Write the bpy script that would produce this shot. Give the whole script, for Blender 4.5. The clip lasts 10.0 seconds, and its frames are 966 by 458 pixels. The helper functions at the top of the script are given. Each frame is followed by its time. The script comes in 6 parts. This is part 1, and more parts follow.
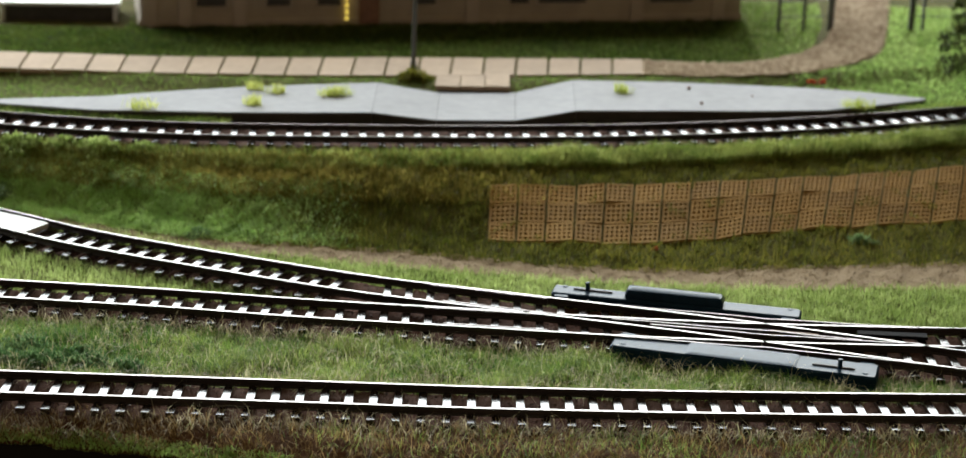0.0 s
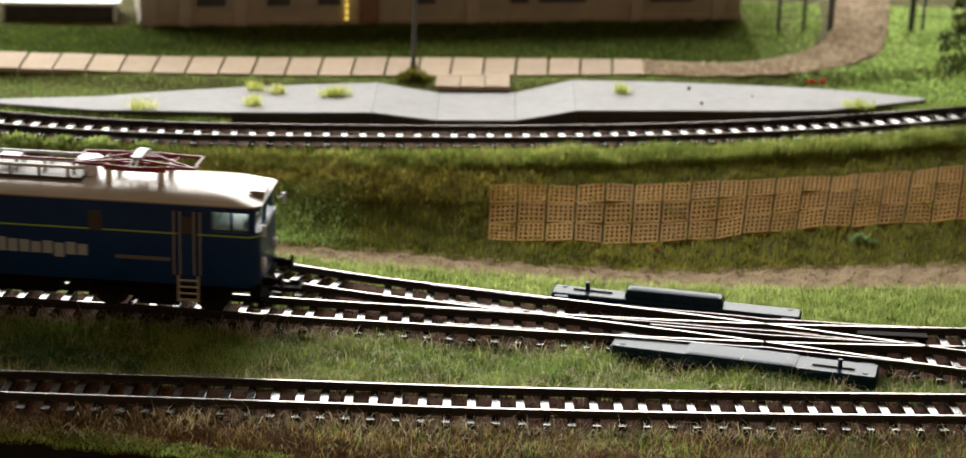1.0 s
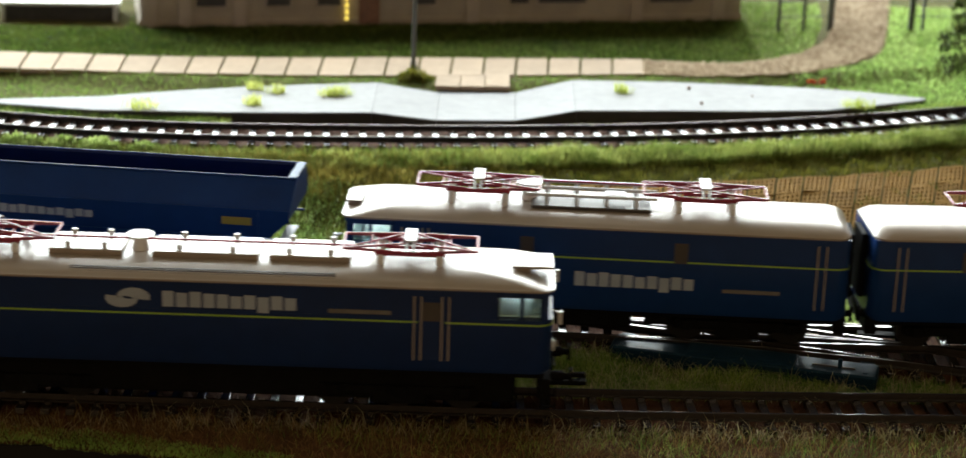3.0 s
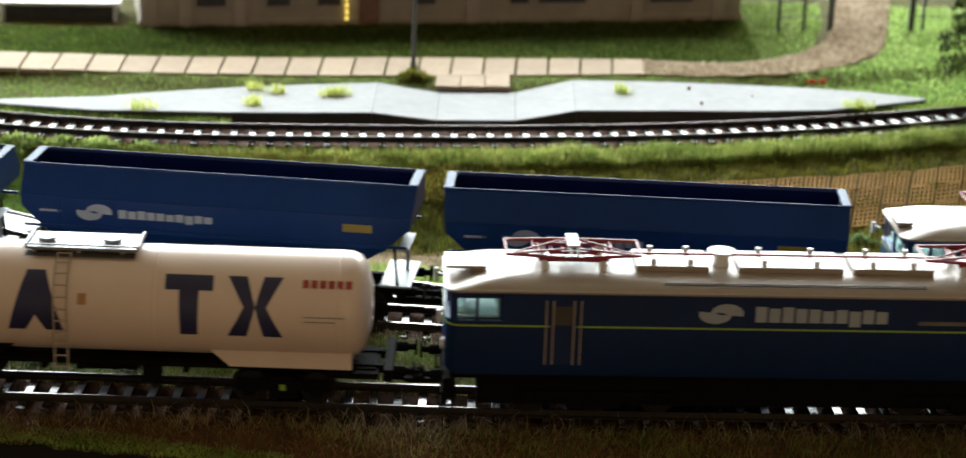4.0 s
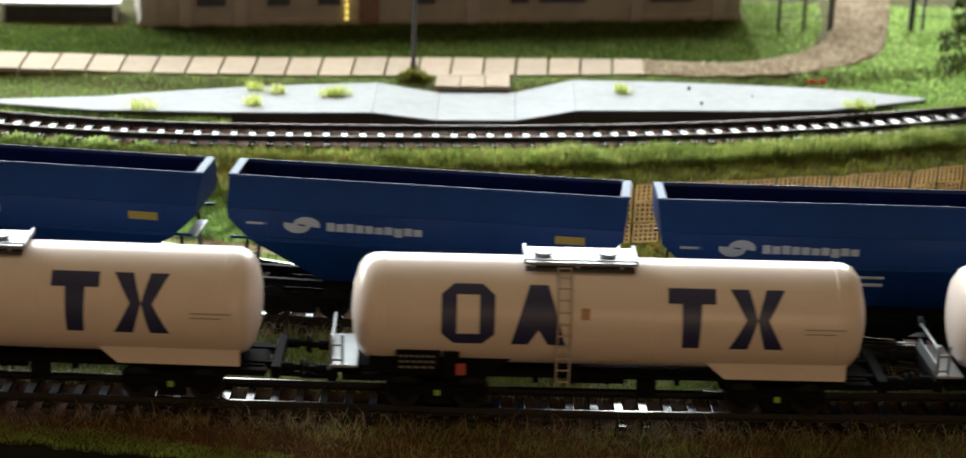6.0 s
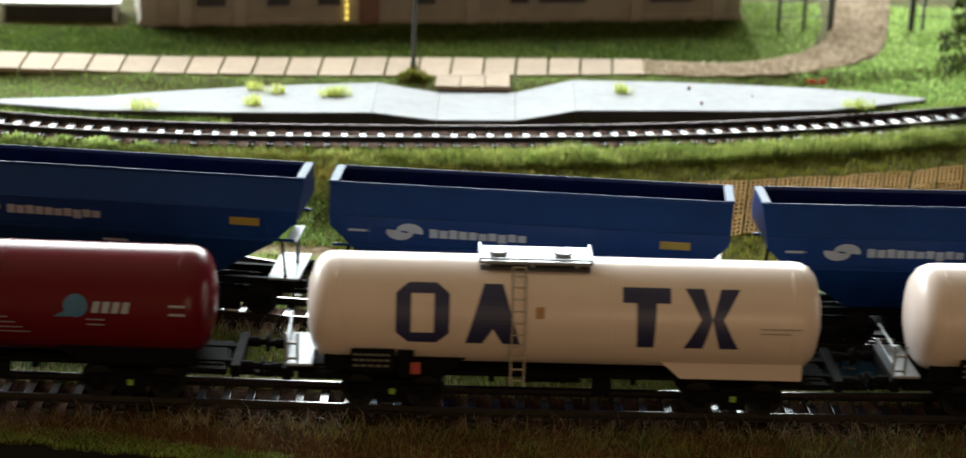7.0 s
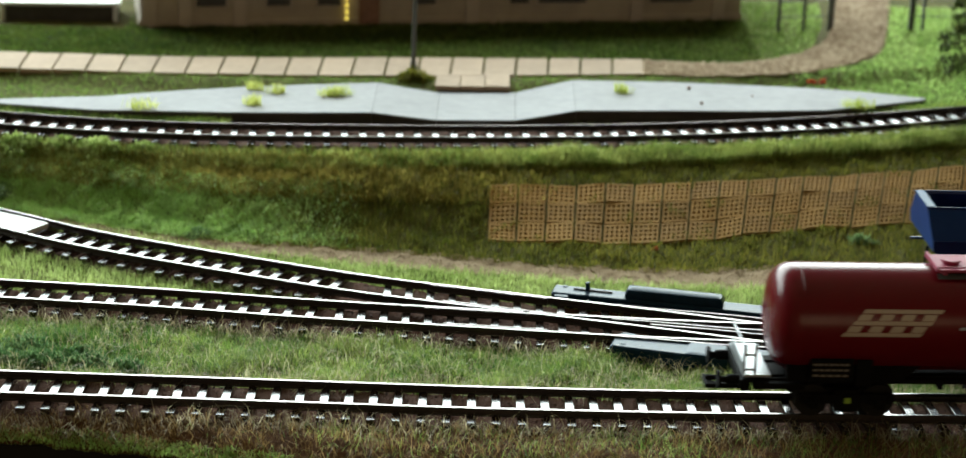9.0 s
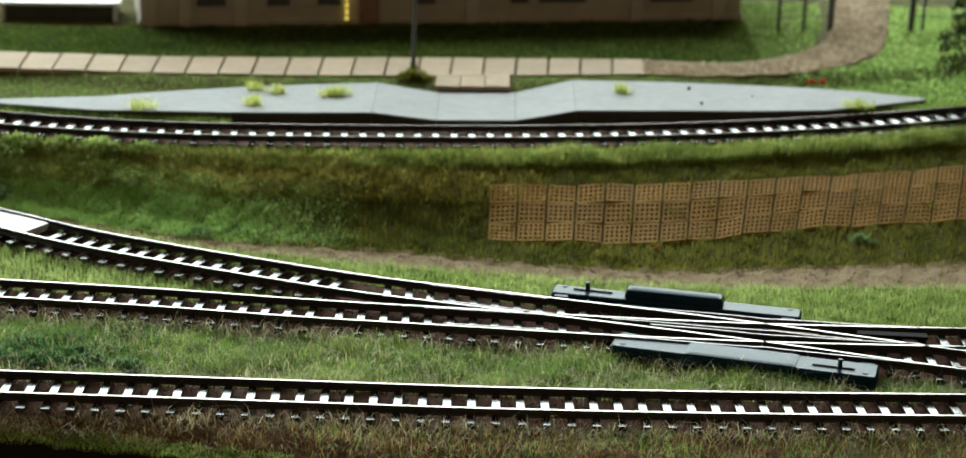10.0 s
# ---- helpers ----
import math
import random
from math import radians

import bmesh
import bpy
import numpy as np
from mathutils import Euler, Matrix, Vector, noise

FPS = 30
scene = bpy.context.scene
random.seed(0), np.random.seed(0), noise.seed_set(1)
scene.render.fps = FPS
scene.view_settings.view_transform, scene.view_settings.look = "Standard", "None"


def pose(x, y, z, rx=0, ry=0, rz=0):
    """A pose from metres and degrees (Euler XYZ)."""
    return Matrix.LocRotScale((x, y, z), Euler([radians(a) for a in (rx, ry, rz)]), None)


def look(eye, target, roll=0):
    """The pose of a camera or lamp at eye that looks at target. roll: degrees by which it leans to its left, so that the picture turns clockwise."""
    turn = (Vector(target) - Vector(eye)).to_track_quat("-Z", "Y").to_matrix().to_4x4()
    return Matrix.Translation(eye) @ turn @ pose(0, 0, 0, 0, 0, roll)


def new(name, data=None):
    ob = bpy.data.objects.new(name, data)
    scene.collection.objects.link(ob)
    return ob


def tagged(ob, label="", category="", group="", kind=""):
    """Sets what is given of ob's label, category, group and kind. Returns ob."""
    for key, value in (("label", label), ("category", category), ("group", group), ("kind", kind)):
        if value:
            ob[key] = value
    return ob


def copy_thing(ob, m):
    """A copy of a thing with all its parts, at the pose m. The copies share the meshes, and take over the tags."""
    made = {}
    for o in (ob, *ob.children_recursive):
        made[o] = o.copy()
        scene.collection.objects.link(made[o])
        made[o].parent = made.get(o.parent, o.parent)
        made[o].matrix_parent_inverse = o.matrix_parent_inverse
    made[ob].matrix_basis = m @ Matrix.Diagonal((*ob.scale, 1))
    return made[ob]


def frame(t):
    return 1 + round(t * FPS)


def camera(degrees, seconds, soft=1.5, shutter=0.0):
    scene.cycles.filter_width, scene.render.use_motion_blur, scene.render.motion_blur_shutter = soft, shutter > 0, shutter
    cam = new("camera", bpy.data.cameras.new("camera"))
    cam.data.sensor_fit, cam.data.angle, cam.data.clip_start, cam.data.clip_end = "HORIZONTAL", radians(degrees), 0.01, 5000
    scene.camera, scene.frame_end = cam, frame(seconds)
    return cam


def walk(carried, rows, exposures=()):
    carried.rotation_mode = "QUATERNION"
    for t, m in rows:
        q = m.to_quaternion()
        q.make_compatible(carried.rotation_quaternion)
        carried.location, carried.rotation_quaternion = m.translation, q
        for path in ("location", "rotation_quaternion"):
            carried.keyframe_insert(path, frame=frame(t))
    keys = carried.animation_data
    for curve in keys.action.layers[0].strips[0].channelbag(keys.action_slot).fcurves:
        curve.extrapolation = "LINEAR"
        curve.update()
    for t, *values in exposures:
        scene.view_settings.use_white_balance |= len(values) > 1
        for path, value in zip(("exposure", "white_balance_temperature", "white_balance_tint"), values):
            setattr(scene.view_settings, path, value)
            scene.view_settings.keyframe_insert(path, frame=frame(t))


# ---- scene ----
# A model railway layout (1:87) on a table in a room with a window behind it.
cam = camera(25.33, 10.0, soft=1.5, shutter=0.2)
EYE = (0.0, 0.0, 0.2636)
AIM = (0.0, math.cos(0.32165), 0.2636 - math.sin(0.32165))
walk(cam, [(0.0, look(EYE, AIM, 1.913)), (10.0, look(EYE, AIM, 1.913))],
     exposures=[(0.0, -0.16, 6930, 9), (0.6, -0.14, 7150, 11), (1.0, 0.04, 7700, 14), (1.5, 0.28, 7750, 14), (2.0, 0.38, 7450, 13), (2.5, 0.55, 6950, 5), (4.5, 0.48, 6830, 6), (7.0, 0.54, 6770, 6), (8.0, 0.61, 6750, 4), (8.5, 0.42, 6750, 2), (9.0, 0.09, 6750, -1), (9.5, -0.11, 6800, -2), (10.0, -0.16, 6850, -2)])
cam.data.dof.use_dof = True
cam.data.dof.focus_distance = 0.70
cam.data.dof.aperture_fstop = 18.0

# ---- light: daylight through the window behind the layout ----
world = bpy.data.worlds.new("sky")
scene.world = world
world.use_nodes = True
wn = world.node_tree.nodes
sky = wn.new("ShaderNodeTexSky")
sky.sky_type, sky.sun_disc = "NISHITA", False
sky.sun_elevation, sky.sun_rotation = radians(35), radians(20)
world.node_tree.links.new(sky.outputs[0], wn["Background"].inputs[0])
wn["Background"].inputs[1].default_value = 0.12

WIN = (-0.62, 2.05, 0.735, 3.2, 0.93)          # window: x, y, z of its middle, width, height
day = bpy.data.lights.new("window_daylight", "AREA")
day.shape, day.size, day.size_y, day.energy, day.color = "RECTANGLE", WIN[3], WIN[4], 107.0, (0.87, 0.95, 1.0)
lamp = new("window_daylight", day)
lamp.matrix_world = look((WIN[0], WIN[1], WIN[2]), (-0.15, 0.75, 0.0))

# warm room fill; its place and its floor lamp are added, out of view
warm = bpy.data.lights.new("room_warm_fill", "POINT")
warm.energy, warm.color, warm.shadow_soft_size = 5.9, (1.0, 0.71, 0.44), 0.3
bulb = new("room_warm_fill", warm)
bulb.location = (0.45, -0.95, 0.30)


# ---- materials ----
def mat(name, col, rough=0.6, metal=0.0, var=0.25, scale=200.0, bump=0.0, bscale=600.0, col2=None, spec=0.5, island=0.0, rand=0.0):
    """Principled material with two scales of colour noise and fine relief."""
    m = bpy.data.materials.new(name)
    m.use_nodes = True
    nt = m.node_tree
    n, ln = nt.nodes, nt.links.new
    p = n["Principled BSDF"]
    p.inputs["Roughness"].default_value, p.inputs["Metallic"].default_value = rough, metal
    p.inputs["Specular IOR Level"].default_value = spec
    tc = n.new("ShaderNodeTexCoord")
    big, fine = n.new("ShaderNodeTexNoise"), n.new("ShaderNodeTexNoise")
    big.inputs["Scale"].default_value, big.inputs["Detail"].default_value = scale * 0.18, 4
    fine.inputs["Scale"].default_value, fine.inputs["Detail"].default_value = scale, 5
    for t in (big, fine):
        ln(tc.outputs["Object"], t.inputs["Vector"])
    add = n.new("ShaderNodeMath")
    add.operation = "ADD"
    ln(big.outputs[0], add.inputs[0])
    ln(fine.outputs[0], add.inputs[1])
    last = add.outputs[0]
    if island or rand:
        src = n.new("ShaderNodeNewGeometry") if island else n.new("ShaderNodeObjectInfo")
        k = n.new("ShaderNodeMath")
        k.operation = "MULTIPLY_ADD"
        k.inputs[1].default_value = (island or rand) * 2
        ln(src.outputs["Random Per Island" if island else "Random"], k.inputs[0])
        sub = n.new("ShaderNodeMath")
        sub.operation = "SUBTRACT"
        sub.inputs[1].default_value = (island or rand)
        ln(last, sub.inputs[0])
        ln(sub.outputs[0], k.inputs[2])
        last = k.outputs[0]
    ramp = n.new("ShaderNodeMapRange")
    ramp.inputs[1].default_value, ramp.inputs[2].default_value = 0.7, 1.3
    ln(last, ramp.inputs[0])
    mix = n.new("ShaderNodeMix")
    mix.data_type = "RGBA"
    c2 = col2 or tuple(min(1, c * (1 + var)) for c in col)
    c1 = tuple(c * (1 - var) for c in col) if not col2 else col
    mix.inputs[6].default_value, mix.inputs[7].default_value = (*c1, 1), (*c2, 1)
    ln(ramp.outputs[0], mix.inputs[0])
    ln(mix.outputs[2], p.inputs["Base Color"])
    if bump:
        b = n.new("ShaderNodeBump")
        nb = n.new("ShaderNodeTexNoise")
        nb.inputs["Scale"].default_value, nb.inputs["Detail"].default_value = bscale, 4
        ln(tc.outputs["Object"], nb.inputs["Vector"])
        b.inputs["Strength"].default_value, b.inputs["Distance"].default_value = 1.0, bump
        ln(nb.outputs[0], b.inputs["Height"])
        ln(b.outputs[0], p.inputs["Normal"])
    return m


def blade_mat(name, c1, c2):
    """Thin fibres that let light through; the tint changes from fibre to fibre and over patches."""
    m = mat(name, c1, 0.45, col2=c2, scale=60, island=0.35, spec=0.45)
    nt = m.node_tree
    n, ln = nt.nodes, nt.links.new
    p = n["Principled BSDF"]
    tr, mx = n.new("ShaderNodeBsdfTranslucent"), n.new("ShaderNodeMixShader")
    ln(p.inputs["Base Color"].links[0].from_socket, tr.inputs["Color"])
    mx.inputs[0].default_value = 0.6
    ln(p.outputs[0], mx.inputs[1])
    ln(tr.outputs[0], mx.inputs[2])
    ln(mx.outputs[0], n["Material Output"].inputs[0])
    return m


M = {
    "soil": mat("soil", (0.07, 0.075, 0.018), 0.95, col2=(0.13, 0.115, 0.04), scale=300, bump=0.0012, bscale=700, spec=0.15),
    "redsoil": mat("edge_soil", (0.05, 0.024, 0.011), 0.95, col2=(0.14, 0.072, 0.034), scale=700, bump=0.0006, bscale=1200, spec=0.15),
    "ballast": mat("ballast", (0.024, 0.010, 0.006), 0.9, col2=(0.092, 0.038, 0.020), scale=900, bump=0.0008, bscale=1300, spec=0.2, island=0.4),
    "gravel": mat("gravel", (0.13, 0.092, 0.050), 0.95, col2=(0.31, 0.23, 0.14), scale=900, bump=0.0006, bscale=1500, spec=0.2, island=0.35),
    "dirt": mat("dirt_track", (0.27, 0.19, 0.12), 0.95, col2=(0.60, 0.48, 0.34), scale=500, bump=0.0008, bscale=900, spec=0.2, island=0.3),
    "straw": blade_mat("grass_straw", (0.44, 0.37, 0.19), (0.72, 0.64, 0.40)),
    "sleeper": mat("sleeper", (0.018, 0.013, 0.011), 0.16, var=0.3, scale=900, bump=0.00002, bscale=2500, rand=0.1, spec=1.0),
    "rail": mat("rail_side", (0.020, 0.014, 0.011), 0.5, metal=0.2, var=0.4, scale=500),
    "raildull": mat("rail_top_dull", (0.13, 0.085, 0.065), 0.5, metal=0.3, var=0.2, scale=800),
    # slip switch rail tops: darker and rougher than rail_top
    "railslip": mat("rail_top_slip", (0.23, 0.205, 0.20), 0.42, metal=0.6, var=0.3, scale=400),
    "railtop": mat("rail_top", (0.36, 0.335, 0.325), 0.27, metal=1.0, var=0.15, scale=800),
    "green": blade_mat("grass_green", (0.065, 0.19, 0.022), (0.48, 0.59, 0.15)),
    # bright green flock; elsewhere its paleness stands for light on the grass
    "bright_lit": blade_mat("grass_bright_lit", (0.34, 0.55, 0.13), (0.66, 0.86, 0.31)),
    "dry": blade_mat("grass_dry", (0.18, 0.11, 0.03), (0.50, 0.34, 0.14)),
    "lawn": blade_mat("grass_lawn", (0.09, 0.18, 0.028), (0.28, 0.39, 0.10)),
    # darker lawn tint: the building's shadow put into the colour
    "shadelawn": blade_mat("grass_shaded", (0.030, 0.060, 0.008), (0.10, 0.13, 0.025)),
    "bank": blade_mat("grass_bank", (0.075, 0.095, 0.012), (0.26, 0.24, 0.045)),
    # paler than the bank grass: light on the crest put into the colour
    "crest": blade_mat("grass_crest_lit", (0.14, 0.22, 0.035), (0.50, 0.54, 0.16)),
    "moss": blade_mat("grass_moss", (0.24, 0.19, 0.035), (0.48, 0.40, 0.10)),
    "wedge": blade_mat("grass_bright", (0.24, 0.34, 0.08), (0.57, 0.67, 0.25)),
    "tuft": blade_mat("tuft_yellow", (0.42, 0.50, 0.10), (0.70, 0.72, 0.24)),
    "shrub": blade_mat("shrub_leaf", (0.08, 0.17, 0.06), (0.28, 0.40, 0.17)),
    "conifer": blade_mat("conifer_needle", (0.030, 0.050, 0.012), (0.10, 0.12, 0.03)),
    "bark": mat("bark", (0.06, 0.04, 0.025), 0.9, bump=0.0005),
    "red_flower": blade_mat("flower_red", (0.34, 0.05, 0.02), (0.55, 0.12, 0.05)),
    "slab": mat("lattice_slab", (0.30, 0.172, 0.046), 0.85, var=0.2, scale=400, bump=0.0002, bscale=2500, rand=0.25, spec=0.2),
    "tile": mat("path_tile", (0.39, 0.29, 0.20), 0.85, var=0.12, scale=250, bump=0.0001, bscale=2000, rand=0.25),
    "concrete": mat("platform_concrete", (0.275, 0.28, 0.295), 0.75, var=0.12, scale=200, bump=0.00006, bscale=1500),
    "plinth": mat("platform_side", (0.05, 0.045, 0.04), 0.8),
    "blackp": mat("black_plastic", (0.008, 0.024, 0.044), 0.34, spec=0.09, var=0.25, scale=500),
    "frame": mat("underframe_black", (0.004, 0.004, 0.0045), 0.75, spec=0.08, var=0.4, scale=500),
    "wheel": mat("wheel_steel", (0.012, 0.011, 0.010), 0.6, metal=0.2, var=0.2, spec=0.15),
    "blue": mat("loco_blue", (0.006, 0.032, 0.13), 0.38, var=0.12, scale=150, spec=0.25),
    "inkblue": mat("loco_ink_blue", (0.005, 0.021, 0.085), 0.38, var=0.12, scale=150, spec=0.25),
    "hopper": mat("hopper_blue", (0.005, 0.033, 0.15), 0.40, var=0.14, scale=120, spec=0.15),
    "hopin": mat("hopper_inside", (0.010, 0.028, 0.12), 0.5, var=0.2, scale=150),
    "beige": mat("roof_beige", (0.30, 0.25, 0.21), 0.30, var=0.06, scale=150),
    "grey": mat("roof_equipment_grey", (0.55, 0.56, 0.58), 0.4, var=0.1),
    "white": mat("white_paint", (0.74, 0.74, 0.74), 0.4, var=0.05),
    "markp": mat("marking_dim", (0.33, 0.38, 0.46), 0.5, var=0.1),
    "rod": mat("handrail_cream", (0.42, 0.36, 0.31), 0.5, var=0.05),
    "yellow": mat("yellow_stripe", (0.25, 0.41, 0.05), 0.45, var=0.05),
    "signyellow": mat("sign_yellow", (0.28, 0.21, 0.03), 0.5, var=0.1),
    "dim": mat("dim_text", (0.13, 0.12, 0.11), 0.5),
    "panto": mat("pantograph_red", (0.22, 0.010, 0.03), 0.4, var=0.15, scale=600),
    "vent": mat("dark_grille", (0.055, 0.045, 0.04), 0.5, var=0.2),
    # hopper blue made paler: the window's reflection put into the flange colour
    "flange": mat("hopper_flange_sheen", (0.025, 0.065, 0.15), 0.5, var=0.15, scale=300, spec=0.16),
    "cabin": mat("cab_interior_turquoise", (0.42, 0.60, 0.60), 0.5, var=0.1),
    "orange": mat("small_orange_mark", (0.50, 0.27, 0.12), 0.5, var=0.2),
    "cream": mat("tank_cream", (0.74, 0.62, 0.56), 0.26, var=0.03, scale=100, spec=0.35),
    "navy": mat("navy_letters", (0.018, 0.022, 0.085), 0.4, var=0.1),
    "redt": mat("tank_dark_red", (0.115, 0.004, 0.009), 0.24, var=0.06, scale=100, spec=0.22),
    "redw": mat("walkway_red", (0.30, 0.045, 0.09), 0.55, var=0.1, spec=0.25),
    "redmark": mat("red_marking", (0.36, 0.05, 0.035), 0.5),
    "signblue": mat("sign_blue", (0.05, 0.17, 0.34), 0.4),
    "steel": mat("galvanised_walkway", (0.28, 0.30, 0.32), 0.42, metal=0.3, var=0.1),
    "wall": mat("building_wall", (0.38, 0.33, 0.27), 0.85, var=0.12, scale=120, bump=0.0001),
    "roof": mat("building_roof", (0.22, 0.12, 0.09), 0.8, var=0.2, scale=400, bump=0.0002),
    "dark": mat("dark_grey", (0.045, 0.042, 0.042), 0.6, var=0.3),
    "metal": mat("painted_post", (0.09, 0.10, 0.10), 0.5, var=0.2),
    "boards": mat("crossing_boards_pale", (0.62, 0.62, 0.60), 0.35, var=0.12, scale=300, bump=0.0001),
    "brass": mat("frog_plate_tan", (0.20, 0.13, 0.075), 0.55, metal=0.2, var=0.25, scale=400),
    "board": mat("baseboard_black", (0.006, 0.006, 0.006), 0.8),
    "room": mat("room_wall", (0.22, 0.145, 0.08), 0.9, var=0.04, scale=10),
    "ceil": mat("room_ceiling", (0.56, 0.46, 0.32), 0.9, var=0.03, scale=10),
    "wood": mat("room_floor", (0.12, 0.07, 0.035), 0.5, var=0.3, scale=20),
}


M["blackp"].node_tree.nodes["Principled BSDF"].inputs["Specular Tint"].default_value = (0.55, 0.80, 1.0, 1.0)
M["glass"] = mat("cab_glass", (0.85, 0.95, 0.96), 0.04, var=0.03, scale=120)
M["glass"].node_tree.nodes["Principled BSDF"].inputs["Transmission Weight"].default_value = 1.0
M["glass"].node_tree.nodes["Principled BSDF"].inputs["IOR"].default_value = 1.2
glow = mat("warm_lamp", (0.9, 0.7, 0.2))
glow.node_tree.nodes["Principled BSDF"].inputs["Emission Color"].default_value = (1.0, 0.75, 0.15, 1)
glow.node_tree.nodes["Principled BSDF"].inputs["Emission Strength"].default_value = 1.2
M["glow"] = glow


# ---- mesh helpers ----
def link_mesh(name, bm, material, parent=None, label="", smooth=False):
    me = bpy.data.meshes.new(name)
    bm.normal_update()
    bm.to_mesh(me)
    bm.free()
    for m in material if isinstance(material, (list, tuple)) else [material]:
        me.materials.append(m)
    if smooth:
        me.shade_smooth()
        me.set_sharp_from_angle(angle=radians(35))
    ob = new(name, me)
    ob.parent = parent
    if label:
        tagged(ob, label)
    return ob


def part(name, bm, material, parent, label="", smooth=False):
    return link_mesh(name, bm, material, parent, label, smooth)


def empty(name, m=None):
    ob = new(name)
    ob.empty_display_size = 0.01
    if m is not None:
        ob.matrix_world = m
    return ob


def box(bm, x, y, z, sx, sy, sz, bev=0.0, rz=0.0):
    """A box by its middle and its full sizes, with chamfered edges where bev is given."""
    t = bmesh.new()
    bmesh.ops.create_cube(t, size=1.0)
    bmesh.ops.scale(t, vec=(sx, sy, sz), verts=t.verts)
    if bev:
        bmesh.ops.bevel(t, geom=t.edges[:], offset=bev, segments=2, affect="EDGES", profile=0.5)
    if rz:
        bmesh.ops.rotate(t, cent=(0, 0, 0), matrix=Matrix.Rotation(rz, 3, "Z"), verts=t.verts)
    bmesh.ops.translate(t, vec=(x, y, z), verts=t.verts)
    join(bm, t)
    return bm


def join(bm, t):
    vs = [bm.verts.new(v.co) for v in t.verts]
    t.verts.index_update()
    for f in t.faces:
        nf = bm.faces.new([vs[v.index] for v in f.verts])
        nf.material_index = f.material_index
    t.free()


def rod(bm, a, b, r, n=8, r2=None):
    """A round bar from a to b."""
    a, b = Vector(a), Vector(b)
    q = (b - a).to_track_quat("Z", "Y")
    r2 = r if r2 is None else r2
    lo = [bm.verts.new(a + q @ Vector((r * math.cos(i * math.tau / n), r * math.sin(i * math.tau / n), 0))) for i in range(n)]
    hi = [bm.verts.new(b + q @ Vector((r2 * math.cos(i * math.tau / n), r2 * math.sin(i * math.tau / n), 0))) for i in range(n)]
    for i in range(n):
        bm.faces.new((lo[i], lo[(i + 1) % n], hi[(i + 1) % n], hi[i]))
    bm.faces.new(lo[::-1])
    bm.faces.new(hi)
    return bm


def layers(bm, rows, cap=True, seg=5):
    """A stack of rounded rectangles: rows of (x0, x1, half width, corner radius, z)."""
    rings = []
    for x0, x1, hy, r, z in rows:
        pts = []
        for cx, cy, a0 in ((x1 - r, hy - r, 0), (x0 + r, hy - r, 90), (x0 + r, -hy + r, 180), (x1 - r, -hy + r, 270)):
            for i in range(seg + 1):
                a = radians(a0 + 90 * i / seg)
                pts.append((cx + r * math.cos(a), cy + r * math.sin(a), z))
        rings.append([bm.verts.new(p) for p in pts])
    n = len(rings[0])
    for lo, hi in zip(rings, rings[1:]):
        for i in range(n):
            bm.faces.new((lo[i], lo[(i + 1) % n], hi[(i + 1) % n], hi[i]))
    if cap:
        bm.faces.new(rings[0][::-1])
        bm.faces.new(rings[-1])
    return bm


def plate(bm, pts, y, t):
    """A thin plate in the xz plane on a side at y, t thick towards the viewer's side (-y when t > 0)."""
    a = [bm.verts.new((x, y - t, z)) for x, z in pts]
    b = [bm.verts.new((x, y, z)) for x, z in pts]
    n = len(pts)
    bm.faces.new(a)
    bm.faces.new(b[::-1])
    for i in range(n):
        bm.faces.new((a[i], b[i], b[(i + 1) % n], a[(i + 1) % n]))
    return bm


def rect(x0, x1, z0, z1, lean=0.0):
    return [(x0, z0), (x1, z0), (x1 + lean, z1), (x0 + lean, z1)]


def two_sides(name, bm, material, parent, label="", shift=0.0):
    """A part on the -y side, and its like on the +y side, turned by half a turn and shifted along."""
    other = bm.copy()
    bmesh.ops.rotate(other, cent=(0, 0, 0), matrix=Matrix.Rotation(math.pi, 3, "Z"), verts=other.verts)
    bmesh.ops.translate(other, vec=(-shift, 0, 0), verts=other.verts)
    part(name, bm, material, parent, label)
    part(name, other, material, parent, label)


def spline(pts, step=0.004):
    """A smooth line through points of increasing x: y at x by monotone-free cubic Hermite."""
    px, py = np.array([p[0] for p in pts], float), np.array([p[1] for p in pts], float)
    m = np.gradient(py, px)
    def f(x):
        x = np.asarray(x, float)
        k = np.clip(np.searchsorted(px, x) - 1, 0, len(px) - 2)
        h = px[k + 1] - px[k]
        u = np.clip((x - px[k]) / h, 0, 1)
        return ((2 * u**3 - 3 * u**2 + 1) * py[k] + (u**3 - 2 * u**2 + u) * h * m[k]
                + (-2 * u**3 + 3 * u**2) * py[k + 1] + (u**3 - u**2) * h * m[k + 1])
    return f


# ---- plan of the tracks (centre lines, metres) ----
FRONT = spline([(-2, 0.624), (-0.4, 0.6242), (-0.15, 0.6242), (-0.05, 0.6241), (0.002, 0.6241), (0.0435, 0.6252), (0.092, 0.6273), (0.141, 0.6302), (0.26, 0.638), (0.45, 0.648), (0.9, 0.655), (2, 0.655)])
